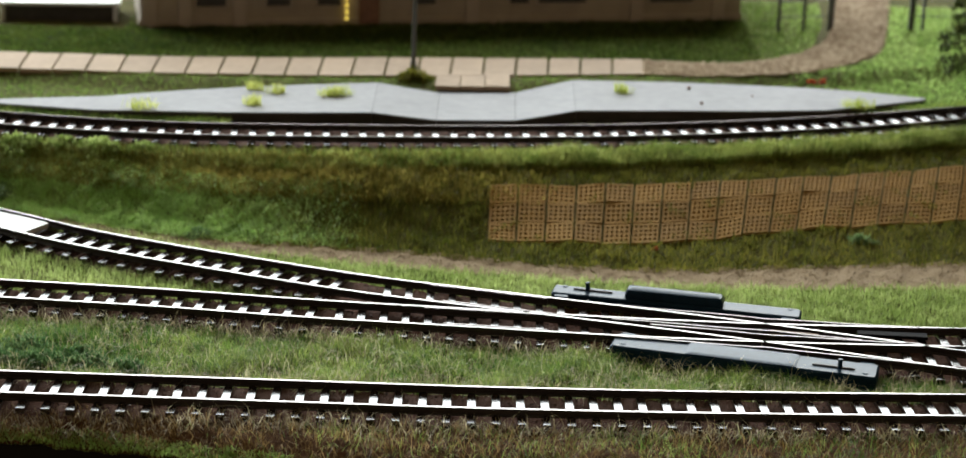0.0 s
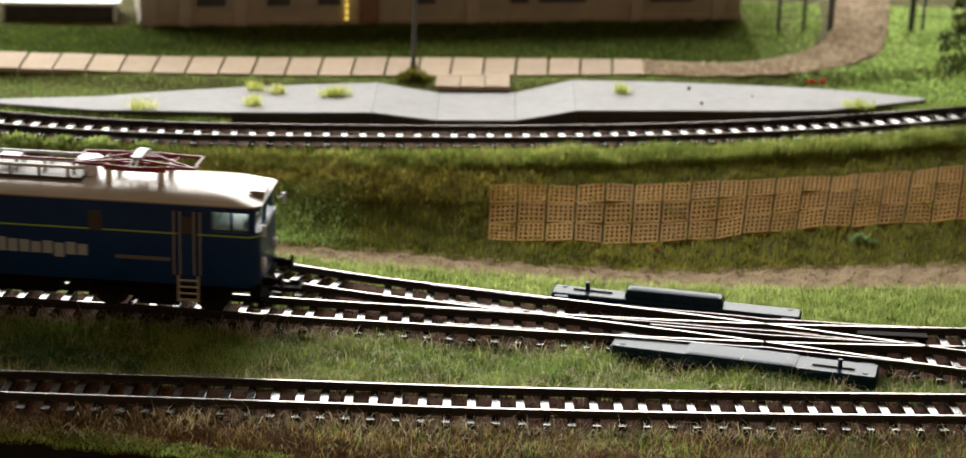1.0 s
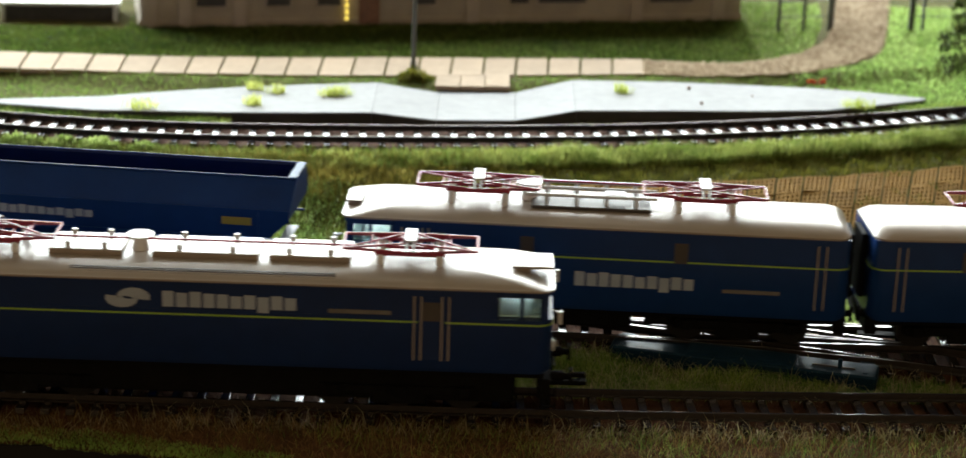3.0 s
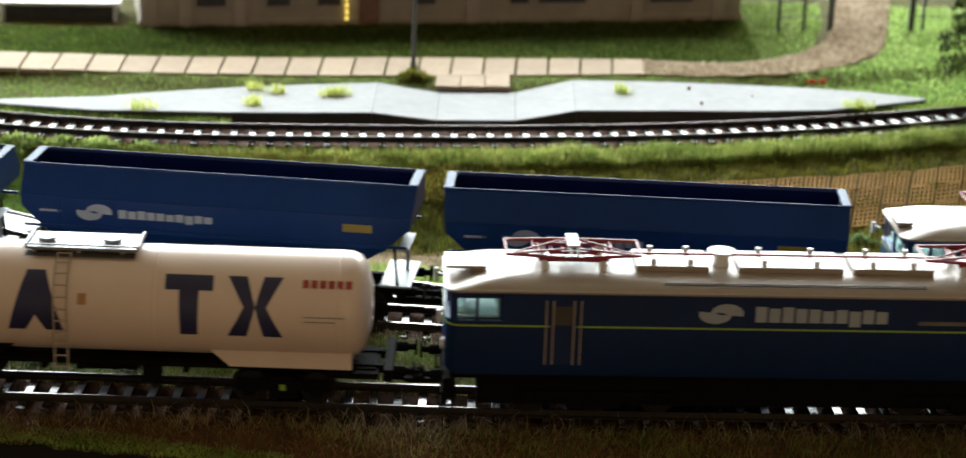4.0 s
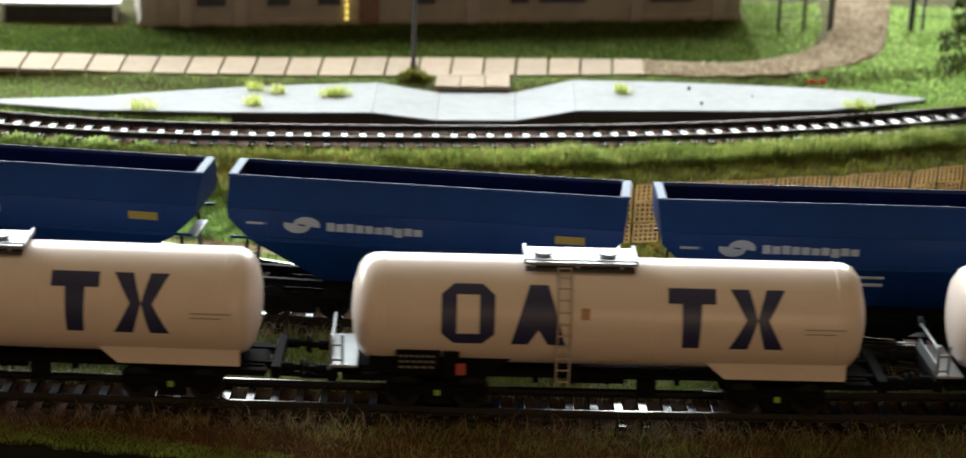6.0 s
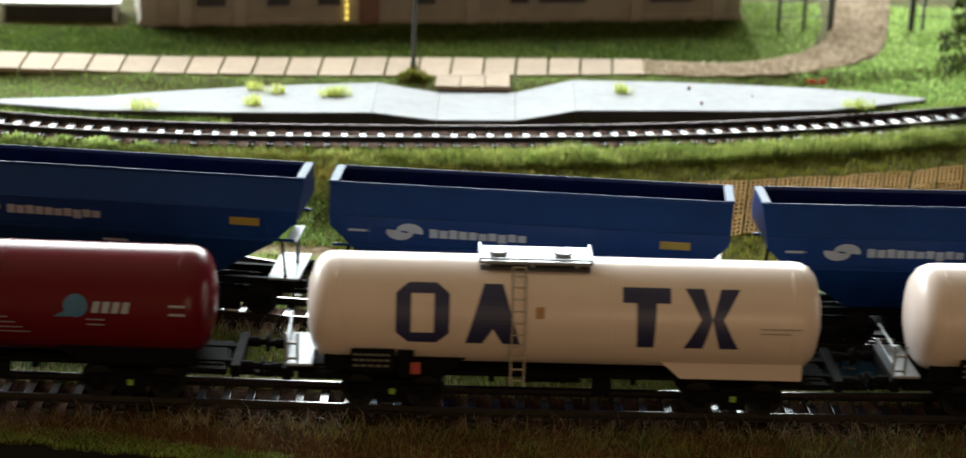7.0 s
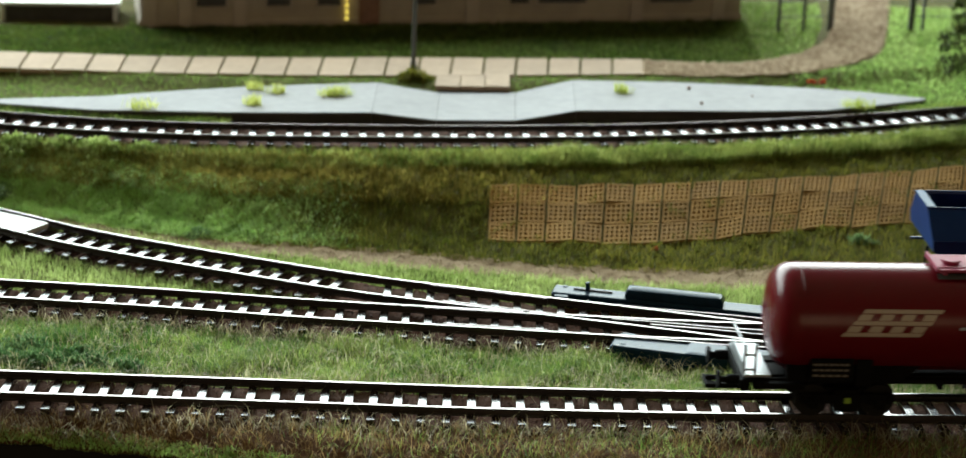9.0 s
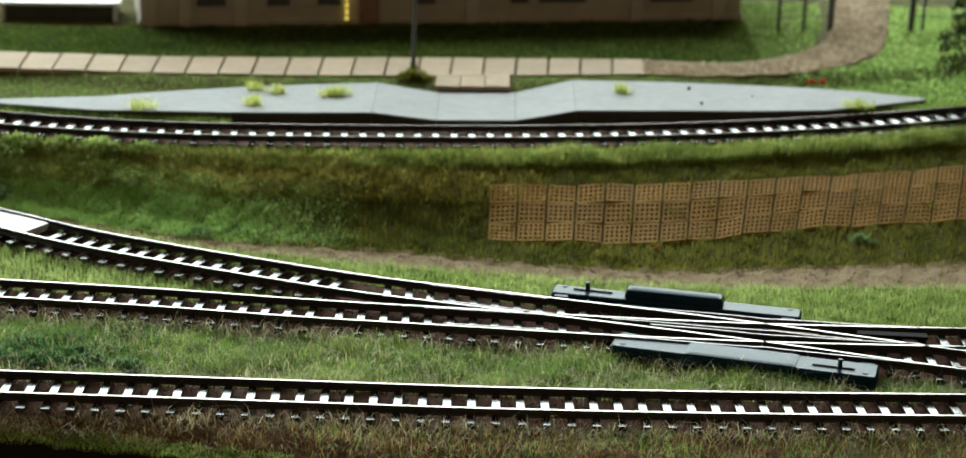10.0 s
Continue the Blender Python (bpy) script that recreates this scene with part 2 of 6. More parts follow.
MID = spline([(-2, 0.752), (-0.8, 0.75), (-0.4, 0.731), (-0.24, 0.7145), (-0.169, 0.708), (-0.114, 0.704), (-0.06, 0.6982), (-0.0015, 0.694), (0.052, 0.6903), (0.1, 0.6892), (0.169, 0.6912), (0.26, 0.695), (0.45, 0.704), (0.9, 0.71), (2, 0.71)])
BRANCH = spline([(-2, 0.845), (-0.6, 0.843), (-0.36, 0.832), (-0.25, 0.812), (-0.186, 0.7855), (-0.1595, 0.7705), (-0.11, 0.7492), (-0.086, 0.7402), (-0.04, 0.7243), (0.0008, 0.7139), (0.0474, 0.7025), (0.097, 0.6895), (0.157, 0.6715), (0.21, 0.6565)])
REAR = spline([(-2, 1.05), (-0.7, 0.97), (-0.4, 0.893), (-0.3, 0.8725), (-0.202, 0.8595), (-0.163, 0.8543), (-0.1243, 0.8529), (-0.0864, 0.8548), (-0.0484, 0.858), (-0.0014, 0.8629), (0.0545, 0.8716), (0.1213, 0.8876), (0.163, 0.9011), (0.2118, 0.9204), (0.35, 0.985), (0.6, 1.12), (1.1, 1.3), (2, 1.4)])
HR = 0.0191                                   # rail top of the rear line; the front lines lie at 0
PITCH = 0.00775

# ---- the room ----
def setting(name, bm, material, label, category="structure"):
    return tagged(link_mesh(name, bm, material), label, category, kind="structure")


def wall_box(name, x, y, z, sx, sy, sz, material, label):
    return setting(name, box(bmesh.new(), x, y, z, sx, sy, sz), material, label)


wall_box("floor", 0, 0.265, -0.97, 5.0, 3.93, 0.05, M["wood"], "dark brown wooden room floor")
wall_box("ceiling", 0, 0.265, 1.95, 5.0, 3.93, 0.05, M["ceil"], "plain warm white ceiling")
wall_box("wall_west", -2.45, 0.265, 0.4775, 0.1, 3.73, 2.845, M["room"], "plain warm painted wall")
wall_box("wall_east", 2.45, 0.265, 0.4775, 0.1, 3.73, 2.845, M["room"], "plain warm painted wall")
wall_box("wall_south", 0, -1.65, 0.4775, 5.0, 0.1, 2.845, M["room"], "plain warm painted wall behind the viewer")
north = bmesh.new()
wx0, wx1, wz0, wz1 = WIN[0] - WIN[3] / 2, WIN[0] + WIN[3] / 2, WIN[2] - WIN[4] / 2, WIN[2] + WIN[4] / 2
box(north, (-2.5 + wx0) / 2, WIN[1] + 0.13, 0.4775, wx0 + 2.5, 0.1, 2.845)
box(north, (2.5 + wx1) / 2, WIN[1] + 0.13, 0.4775, 2.5 - wx1, 0.1, 2.845)
box(north, WIN[0], WIN[1] + 0.13, (wz0 - 0.945) / 2, wx1 - wx0, 0.1, wz0 + 0.945)
box(north, WIN[0], WIN[1] + 0.13, (wz1 + 1.9) / 2, wx1 - wx0, 0.1, 1.9 - wz1)
setting("wall_north", north, M["room"], "plain warm painted wall with a wide window")
win = empty("window_1")
tagged(win, "wide white-framed window behind the layout", "window", kind="structure")
for nm, a in (("window_sill", (WIN[0], WIN[1] + 0.08, wz0 - 0.012, wx1 - wx0 + 0.1, 0.16, 0.024)),):
    part(nm, box(bmesh.new(), *a, bev=0.004), M["white"], win)
for x in (wx0 + 0.02, wx1 - 0.02):
    part("window_frame", box(bmesh.new(), x, WIN[1] + 0.11, WIN[2], 0.04, 0.05, wz1 - wz0), M["white"], win)


# unseen floor lamp, added to go with the warm fill
lamp_thing = tagged(empty("floor_lamp", pose(0.45, -0.95, -0.945)), "floor lamp with a cream cone shade, added out of view for the warm fill", "floor lamp")
part("base", rod(bmesh.new(), (0, 0, 0), (0, 0, 0.025), 0.14, 28, 0.13), M["dark"], lamp_thing)
part("pole", rod(bmesh.new(), (0, 0, 0.02), (0, 0, 1.08), 0.011, 10), M["dark"], lamp_thing)
cone = bmesh.new()
lo = [cone.verts.new((0.21 * math.cos(i * math.tau / 32), 0.21 * math.sin(i * math.tau / 32), 1.32)) for i in range(32)]
hi = [cone.verts.new((0.15 * math.cos(i * math.tau / 32), 0.15 * math.sin(i * math.tau / 32), 1.45)) for i in range(32)]
for i in range(32):
    cone.faces.new((lo[i], lo[(i + 1) % 32], hi[(i + 1) % 32], hi[i]))
part("shade", cone, M["white"], lamp_thing, "cream cone shade above the bulb")


# ---- the ground of the layout ----
BACK_LINE = spline([(-2, 0.86), (-0.4, 0.852), (-0.25, 0.826), (-0.156, 0.8), (-0.1285, 0.7915), (-0.103, 0.7846), (-0.067, 0.7824), (-0.0195, 0.7771), (0.0275, 0.769), (0.0742, 0.7681), (0.122, 0.7771), (0.187, 0.7866), (0.4, 0.80), (2, 0.86)])
NEAR_LINE = spline([(-2, 0.855), (-0.4, 0.848), (-0.25, 0.8235), (-0.156, 0.7935), (-0.1285, 0.7825), (-0.1016, 0.7715), (-0.0774, 0.7669), (-0.0421, 0.7606), (0.0043, 0.7542), (0.05, 0.7493), (0.1185, 0.7493), (0.181, 0.7567), (0.4, 0.765), (2, 0.80)])
EDGE = spline([(-2, 0.6), (-0.3, 0.604), (-0.1457, 0.6026), (-0.1264, 0.6005), (-0.107, 0.5975), (-0.0858, 0.5929), (-0.06, 0.587), (0.0, 0.582), (0.2, 0.585), (2, 0.59)])
GZ = 0.0196                                   # ground behind the rear line


def ground_z(x, y):
    """Height of the bare ground; x and y are arrays of one shape."""
    r, bl, e = REAR(x), BACK_LINE(x), EDGE(x)
    crest = r - 0.0165
    gap = np.maximum(crest - bl, 0.02)
    k0, k1, k2 = e, e + 0.014, bl - 0.001
    left = np.clip((-0.05 - x) / 0.08, 0, 1)
    k3, k4 = bl + 0.17 * gap, bl + (0.74 - 0.02 * left) * gap
    k5, k6, k7, k8, k9 = crest, crest + 0.005, r + 0.017, r + 0.066, r + 0.080
    ks = [k0, k1, k2, k3, k4, k5, k6, k7, k8, k9]
    zs = [-0.0115, -0.0062, -0.0065, -0.0045, 0.0095 - 0.0015 * left, HR - 0.005, HR - 0.0049, HR - 0.0045, HR - 0.0032, GZ]
    z = np.where(y < k0, -0.0115, GZ)
    for a, b, za, zb in zip(ks, ks[1:], zs, zs[1:]):
        u = np.clip((y - a) / np.maximum(b - a, 1e-6), 0, 1)
        s = u * u * (3 - 2 * u)
        z = np.where((y >= a) & (y < b), za + (zb - za) * (0.5 * u + 0.5 * s), z)
    lump = 0.0006 * (np.sin(x * 310 + y * 140) * np.sin(y * 270 - x * 90) + 0.6 * np.sin(x * 710 + 1.3) * np.sin(y * 640 + 0.4))
    off = np.abs(y - r)
    return z + lump * np.clip((off - 0.018) / 0.01, 0, 1) * np.where(y > r, 0.5, 1.0)


def sheet_mesh(name, xs, v, fz, fy, material, lift=0.0):
    """A sheet over x by v, where fy(x, v) gives y and fz the height."""
    X, V = np.meshgrid(xs, v, indexing="ij")
    Y = fy(X, V)
    Z = fz(X, Y) + lift
    co = np.stack([X, Y, Z], -1).reshape(-1, 3)
    nx, nv = len(xs), len(v)
    i = np.arange(nx * nv).reshape(nx, nv)
    q = np.stack([i[:-1, :-1], i[1:, :-1], i[1:, 1:], i[:-1, 1:]], -1).reshape(-1, 4)
    me = bpy.data.meshes.new(name)
    me.from_pydata(co.tolist(), [], q.tolist())
    me.materials.append(material)
    me.shade_smooth()
    return new(name, me)


XS = np.concatenate([np.linspace(-2, -0.3, 60), np.arange(-0.297, 0.3, 0.003), np.linspace(0.3, 2, 60)])
VS = np.concatenate([np.linspace(0, 0.02, 6), np.linspace(0.024, 0.42, 133), np.linspace(0.43, 1.0, 40)])
ground = sheet_mesh("ground", XS, VS, ground_z, lambda x, v: EDGE(x) + v * (1.62 - EDGE(x)) / 1.0 * 1.0, M["soil"])
tagged(ground, "grass-green and brown modelled layout ground with an embankment", "ground", kind="structure")
board = bmesh.new()
box(board, 0, 1.12, -0.075, 4.0, 1.0, 0.11)
setting("baseboard", board, M["board"], "black baseboard under the layout")
for x in (-1.8, 1.8):
    for y in (0.68, 1.55):
        tagged(link_mesh("table_leg", box(bmesh.new(), x, y, -0.537, 0.06, 0.06, 0.81, 0.004), M["wood"]), "square wooden leg under the baseboard", "table leg", "legs of the layout table")


def strip(name, lo, hi, x0, x1, material, label, lift, ragged=0.0013):
    xs = np.arange(x0, x1, 0.002)
    def fy(x, v):
        w = ragged * (np.sin(x * 61) + 0.7 * np.sin(x * 143 + 1) + 0.5 * np.sin(x * 377 + 2) + 0.3 * np.sin(x * 911))
        return (lo(x) + w) * (1 - v) + (hi(x) - w * 0.8) * v
    ob = sheet_mesh(name, xs, np.linspace(0, 1, 12), ground_z, fy, material, lift)
    return tagged(ob, label, "path", kind="structure")


strip("gravel_path", NEAR_LINE, BACK_LINE, -0.3, 0.3, M["gravel"], "brown gravel footpath along the foot of the embankment", 0.0007, 0.0006)
strip("edge_soil", lambda x: EDGE(x) + 0.0045, lambda x: FRONT(x) - 0.0150, -0.3, 0.3, M["redsoil"], "reddish brown bare soil along the layout edge", 0.0006, 0.0008)
for f, x1 in ((FRONT, 0.3), (MID, 0.3), (BRANCH, 0.21), (REAR, 0.3)):
    bed = strip("ballast_bed", (lambda g: lambda x: g(x) - 0.0155)(f), (lambda g: lambda x: g(x) + 0.0150)(f), -0.3, x1, M["ballast"], "reddish brown ballast bed under a track", 0.0008 + 0.0001 * (f is BRANCH), 0.0008)
DIRT_LO = spline([(0.0705, 0.963), (0.09, 0.9625), (0.116, 0.9655), (0.152, 0.9784), (0.17, 0.993), (0.191, 1.0239), (0.205, 1.085), (0.213, 1.131), (0.225, 1.25)])
DIRT_HI = spline([(0.0705, 0.989), (0.09, 0.989), (0.118, 0.991), (0.15, 1.0145), (0.163, 1.05), (0.172, 1.10), (0.1745, 1.126), (0.178, 1.20), (0.181, 1.25)])


def dirt():
    """A dirt track that starts at the tiled path and bends away to the back."""
    a = [(0.0715, 0.963), (0.092, 0.9625), (0.116, 0.9655), (0.135, 0.971), (0.152, 0.9784), (0.174, 0.998), (0.191, 1.0239), (0.199, 1.055), (0.205, 1.085), (0.2125, 1.131), (0.222, 1.20), (0.235, 1.35)]
    b = [(0.0733, 0.989), (0.094, 0.9885), (0.118, 0.990), (0.135, 1.0), (0.151, 1.0145), (0.161, 1.032), (0.170, 1.055), (0.175, 1.08), (0.178, 1.10), (0.1815, 1.126), (0.188, 1.20), (0.20, 1.35)]
    bm = bmesh.new()
    rows = []
    for (ax, ay), (bx, by) in zip(a, b):
        r = []
        for k in range(7):
            u = k / 6
            j = 0.0012 if k in (0, 6) else 0
            r.append(bm.verts.new((ax + (bx - ax) * u + random.uniform(-j, j), ay + (by - ay) * u + random.uniform(-j, j), GZ + 0.0005 + 0.0006 * math.sin(u * math.pi))))
        rows.append(r)
    for p, q in zip(rows, rows[1:]):
        for k in range(6):
            bm.faces.new((p[k], q[k], q[k + 1], p[k + 1]))
    global DIRT_EDGES
    DIRT_EDGES = (a, b)
    ob = link_mesh("dirt_track", bm, M["dirt"], smooth=True)
    return tagged(ob, "brown dirt track bending away behind the tiled path", "path", kind="structure")


dirt()


# ---- tracks ----
def rail_mesh(name, f, off, x0, x1, z, parent, step=0.006, cut=None):
    """A rail of flat-bottomed section along the centre line f, set off to one side."""
    xs = np.arange(x0, x1 + step / 2, step)
    sec = [(-0.0011, -0.0025), (-0.0011, -0.0021), (-0.0003, -0.0018), (-0.0003, -0.0007), (-0.00038, -0.0005), (-0.00036, 0), (0.00036, 0), (0.00038, -0.0005), (0.0003, -0.0007), (0.0003, -0.0018), (0.0011, -0.0021), (0.0011, -0.0025)]
    bm = bmesh.new()
    rows = []
    for x in xs:
        y, s = float(f(x)), float((f(x + 0.001) - f(x - 0.001)) / 0.002)
        n = Vector((-s, 1, 0)).normalized()
        c = Vector((x, y, z)) + n * off
        rows.append([bm.verts.new(c + n * a + Vector((0, 0, b))) for a, b in sec])
    for p, q in zip(rows, rows[1:]):
        for i in range(len(sec)):
            j = (i + 1) % len(sec)
            fc = bm.faces.new((p[i], p[j], q[j], q[i]))
            fc.material_index = 1 if i == 5 else 0
    bm.faces.new(rows[0][::-1])
    bm.faces.new(rows[-1])
    return part(name, bm, [M["rail"], M["raildull"] if z == HR else M["railslip"] if parent.name.startswith("slip") else M["railtop"]], parent)


def sleeper_mesh(length):
    bm = bmesh.new()
    box(bm, 0, 0, -0.0035, 0.0027, length, 0.0020, 0.00012)
    for s in (-1, 1):
        for d in (-1, 1):
            box(bm, 0, s * 0.0086 + d * 0.0017, -0.0022, 0.0018, 0.0010, 0.0007)
    me = bpy.data.meshes.new("sleeper")
    bm.to_mesh(me)
    bm.free()
    me.materials.append(M["sleeper"])
    return me


SLEEPER = sleeper_mesh(0.030)


def sleeper_at(parent, me, x, y, z, rz):
    ob = new("sleeper", me)
    ob.parent = parent
    ob.matrix_local = Matrix.Translation((x, y, z)) @ Matrix.Rotation(rz, 4, "Z")


def track(name, f, z, x0, x1, label, anchor, pitch=PITCH, skip=None, near=(-0.27, 0.27), lift=0.0):
    t = tagged(empty(name), label, "track", "tracks of the layout")
    for off in (-0.0086, 0.0086):
        rail_mesh("rail", f, off, x0, x1, z, t)
    far = bmesh.new()
    xs = []
    for way in (1, -1):
        x = anchor if way > 0 else anchor - pitch
        while x0 < x < x1:
            xs.append(x)
            x += way * pitch / math.sqrt(1 + float((f(x + 0.002) - f(x - 0.002)) / 0.004) ** 2)
    for x in sorted(xs):
        s = float((f(x + 0.002) - f(x - 0.002)) / 0.004)
        if not (skip and skip[0] < x < skip[1]):
            y = float(f(x))
            if near[0] < x < near[1]:
                sleeper_at(t, SLEEPER, x, y, z + lift, math.atan(s))
            else:
                box(far, x, y, z + lift - 0.0035, 0.0028, 0.030, 0.002, rz=math.atan(s))
    if far.verts:
        tagged(part("far_sleepers", far, M["sleeper"], t), kind="stuff")
    return t


front_track = track("front_track", FRONT, 0, -1.9, 1.9, "straight model track with shiny brown plastic sleepers", -0.1409, 0.007727)
SLIP = (-0.052, 0.215)
mid_track = track("middle_track", MID, 0, -1.9, 1.9, "model track with brown plastic sleepers leading into a slip switch", -0.1613, 0.00788, skip=SLIP)
branch_track = track("branch_track", BRANCH, 0, -1.9, 0.21, "curved model branch track joining a slip switch", -0.1628, 0.0079, skip=SLIP)
rear_track = track("rear_track", REAR, HR, -1.9, 1.9, "curved model track on top of the grass embankment", -0.0965, 0.00759, lift=0.0005)

# the slip switch where the branch crosses the middle line
slip = tagged(empty("slip_switch"), "model double slip switch with shared long sleepers", "track switch")
CURVE_F = lambda x: np.minimum(MID(x), BRANCH(x)) - 0.0052 * np.exp(-((np.asarray(x) - 0.098) / 0.034) ** 2)
CURVE_R = lambda x: np.maximum(MID(x), BRANCH(x)) + 0.0048 * np.exp(-((np.asarray(x) - 0.098) / 0.034) ** 2)
rail_mesh("slip_rail", CURVE_F, -0.0086, 0.045, 0.152, 0.0, slip)
rail_mesh("slip_rail", CURVE_F, 0.0074, 0.045, 0.13, 0.0001, slip)
rail_mesh("slip_rail", CURVE_R, 0.0086, 0.045, 0.152, 0.0, slip)
rail_mesh("slip_rail", CURVE_R, -0.0074, 0.06, 0.152, 0.0001, slip)
for f, off, a, b in ((MID, 0.0072, -0.02, 0.02), (MID, -0.0072, -0.012, 0.025), (BRANCH, 0.0072, -0.02, 0.022), (BRANCH, -0.0072, -0.012, 0.03), (MID, 0.0072, 0.17, 0.2), (BRANCH, -0.0072, 0.16, 0.2)):
    rail_mesh("guard_rail", f, off, a, b, 0.0001, slip)
for nm, px, py, rz, sx, sy, m in (("frog_plate", 0.1082, 0.6905, -9, 0.0165, 0.0052, "brass"), ("cover_plate", 0.1425, 0.6942, -3, 0.0240, 0.0040, "frame")):
    part(nm, box(bmesh.new(), px, py, -0.0014, sx, sy, 0.0012, 0.0002, radians(rz)), M[m], slip, "dull tan frog plate" if m == "brass" else "black cover plate")
x = -0.049
while x < 0.214:
    a, b = float(MID(x)), float(BRANCH(x))
    lo, hi = min(a, b) - 0.0155, max(a, b) + 0.0155
    if hi - lo > 0.058:
        bm = box(bmesh.new(), 0, 0, -0.0035, 0.0028, 0.030, 0.002, 0.0002)
        o = part("sleeper", bm, M["sleeper"], slip)
        o.location = (x, a, 0)
    else:
        bm = box(bmesh.new(), 0, 0, -0.0035, 0.0028, hi - lo, 0.002, 0.0002)
        o = part("sleeper", bm, M["sleeper"], slip)
        o.location = (x, (lo + hi) / 2, 0)
    x += PITCH


def switch_machine(name, m, length, hump, label, rise=1.0, wide=0.0042, deep=0.0062):
    """A flat black drive housing beside the switch, with a raised cover and a small lever in a slot."""
    t = tagged(empty(name, m), label, "switch machine", "drives of the slip switch")
    layers_bm = layers(bmesh.new(), [(-length / 2, length / 2, deep, 0.0012, -0.0045), (-length / 2, length / 2, deep, 0.0012, 0.0004), (-length / 2 + 0.0006, length / 2 - 0.0006, deep - 0.0006, 0.0008, 0.001)])
    part("base", layers_bm, M["blackp"], t, smooth=True)
    h0, h1 = hump
    hz = layers(bmesh.new(), [(h0, h1, wide, 0.0008, 0.001), (h0, h1, wide, 0.0008, 0.001 + 0.0018 * rise), (h0 + 0.0008, h1 - 0.0008, wide - 0.0008, 0.0008, 0.001 + 0.0032 * rise), (h0 + 0.002, h1 - 0.002, wide - 0.0022, 0.0006, 0.001 + 0.0036 * rise)])
    part("cover", hz, M["blackp"], t, smooth=True)
    part("slot", box(bmesh.new(), h0 - 0.012, 0.001, 0.0012, 0.014, 0.0009, 0.0006), M["dark"], t)
    part("lever", rod(bmesh.new(), (h0 - 0.014, 0.001, 0.001), (h0 - 0.014, 0.001, 0.0042), 0.0008), M["blackp"], t)
    for x in (-length / 2 + 0.004, length / 2 - 0.004):
        part("lug", box(bmesh.new(), x, -deep - 0.0006, 0.0, 0.005, 0.0035, 0.0012, 0.0003), M["blackp"], t)
        part("screw", rod(bmesh.new(), (x, 0.003, 0.001), (x, 0.003, 0.0012), 0.0009, 10), M["blackp"], t)
    return t


switch_machine("switch_machine", pose(0.0695, 0.7195, -0.0016, 0, 0, -11.5), 0.089, (-0.018, 0.017), "black plastic switch drive behind the slip switch", 1.0, 0.0036, 0.0046)
switch_machine("switch_machine", pose(0.0885, 0.6690, -0.0016, 0, 0, 180 - 14.0), 0.089, (-0.018, 0.019), "black plastic switch drive before the slip switch", 0.15, 0.0060)

# a pale boarded panel between the rails of the branch
panel = tagged(empty("crossing_panel"), "pale boarded crossing panel between the branch rails", "crossing panel")
bm = bmesh.new()
rows = []
for x in np.linspace(-0.27, -0.1705, 14):
    y, sl = float(BRANCH(x)), float((BRANCH(x + 0.001) - BRANCH(x - 0.001)) / 0.002)
    n = Vector((-sl, 1, 0)).normalized()
    c = Vector((x, y, 0))
    rows.append([bm.verts.new(c + n * a + Vector((0, 0, b))) for a, b in ((-0.0070, -0.004), (-0.0070, -0.0006), (0.0070, -0.0006), (0.0070, -0.004))])
for p, q in zip(rows, rows[1:]):
    for i in range(3):
        bm.faces.new((p[i], p[i + 1], q[i + 1], q[i]))
bm.faces.new(rows[0][::-1])
bm.faces.new(rows[-1])
bmesh.ops.recalc_face_normals(bm, faces=bm.faces)
part("panel", bm, M["boards"], panel)

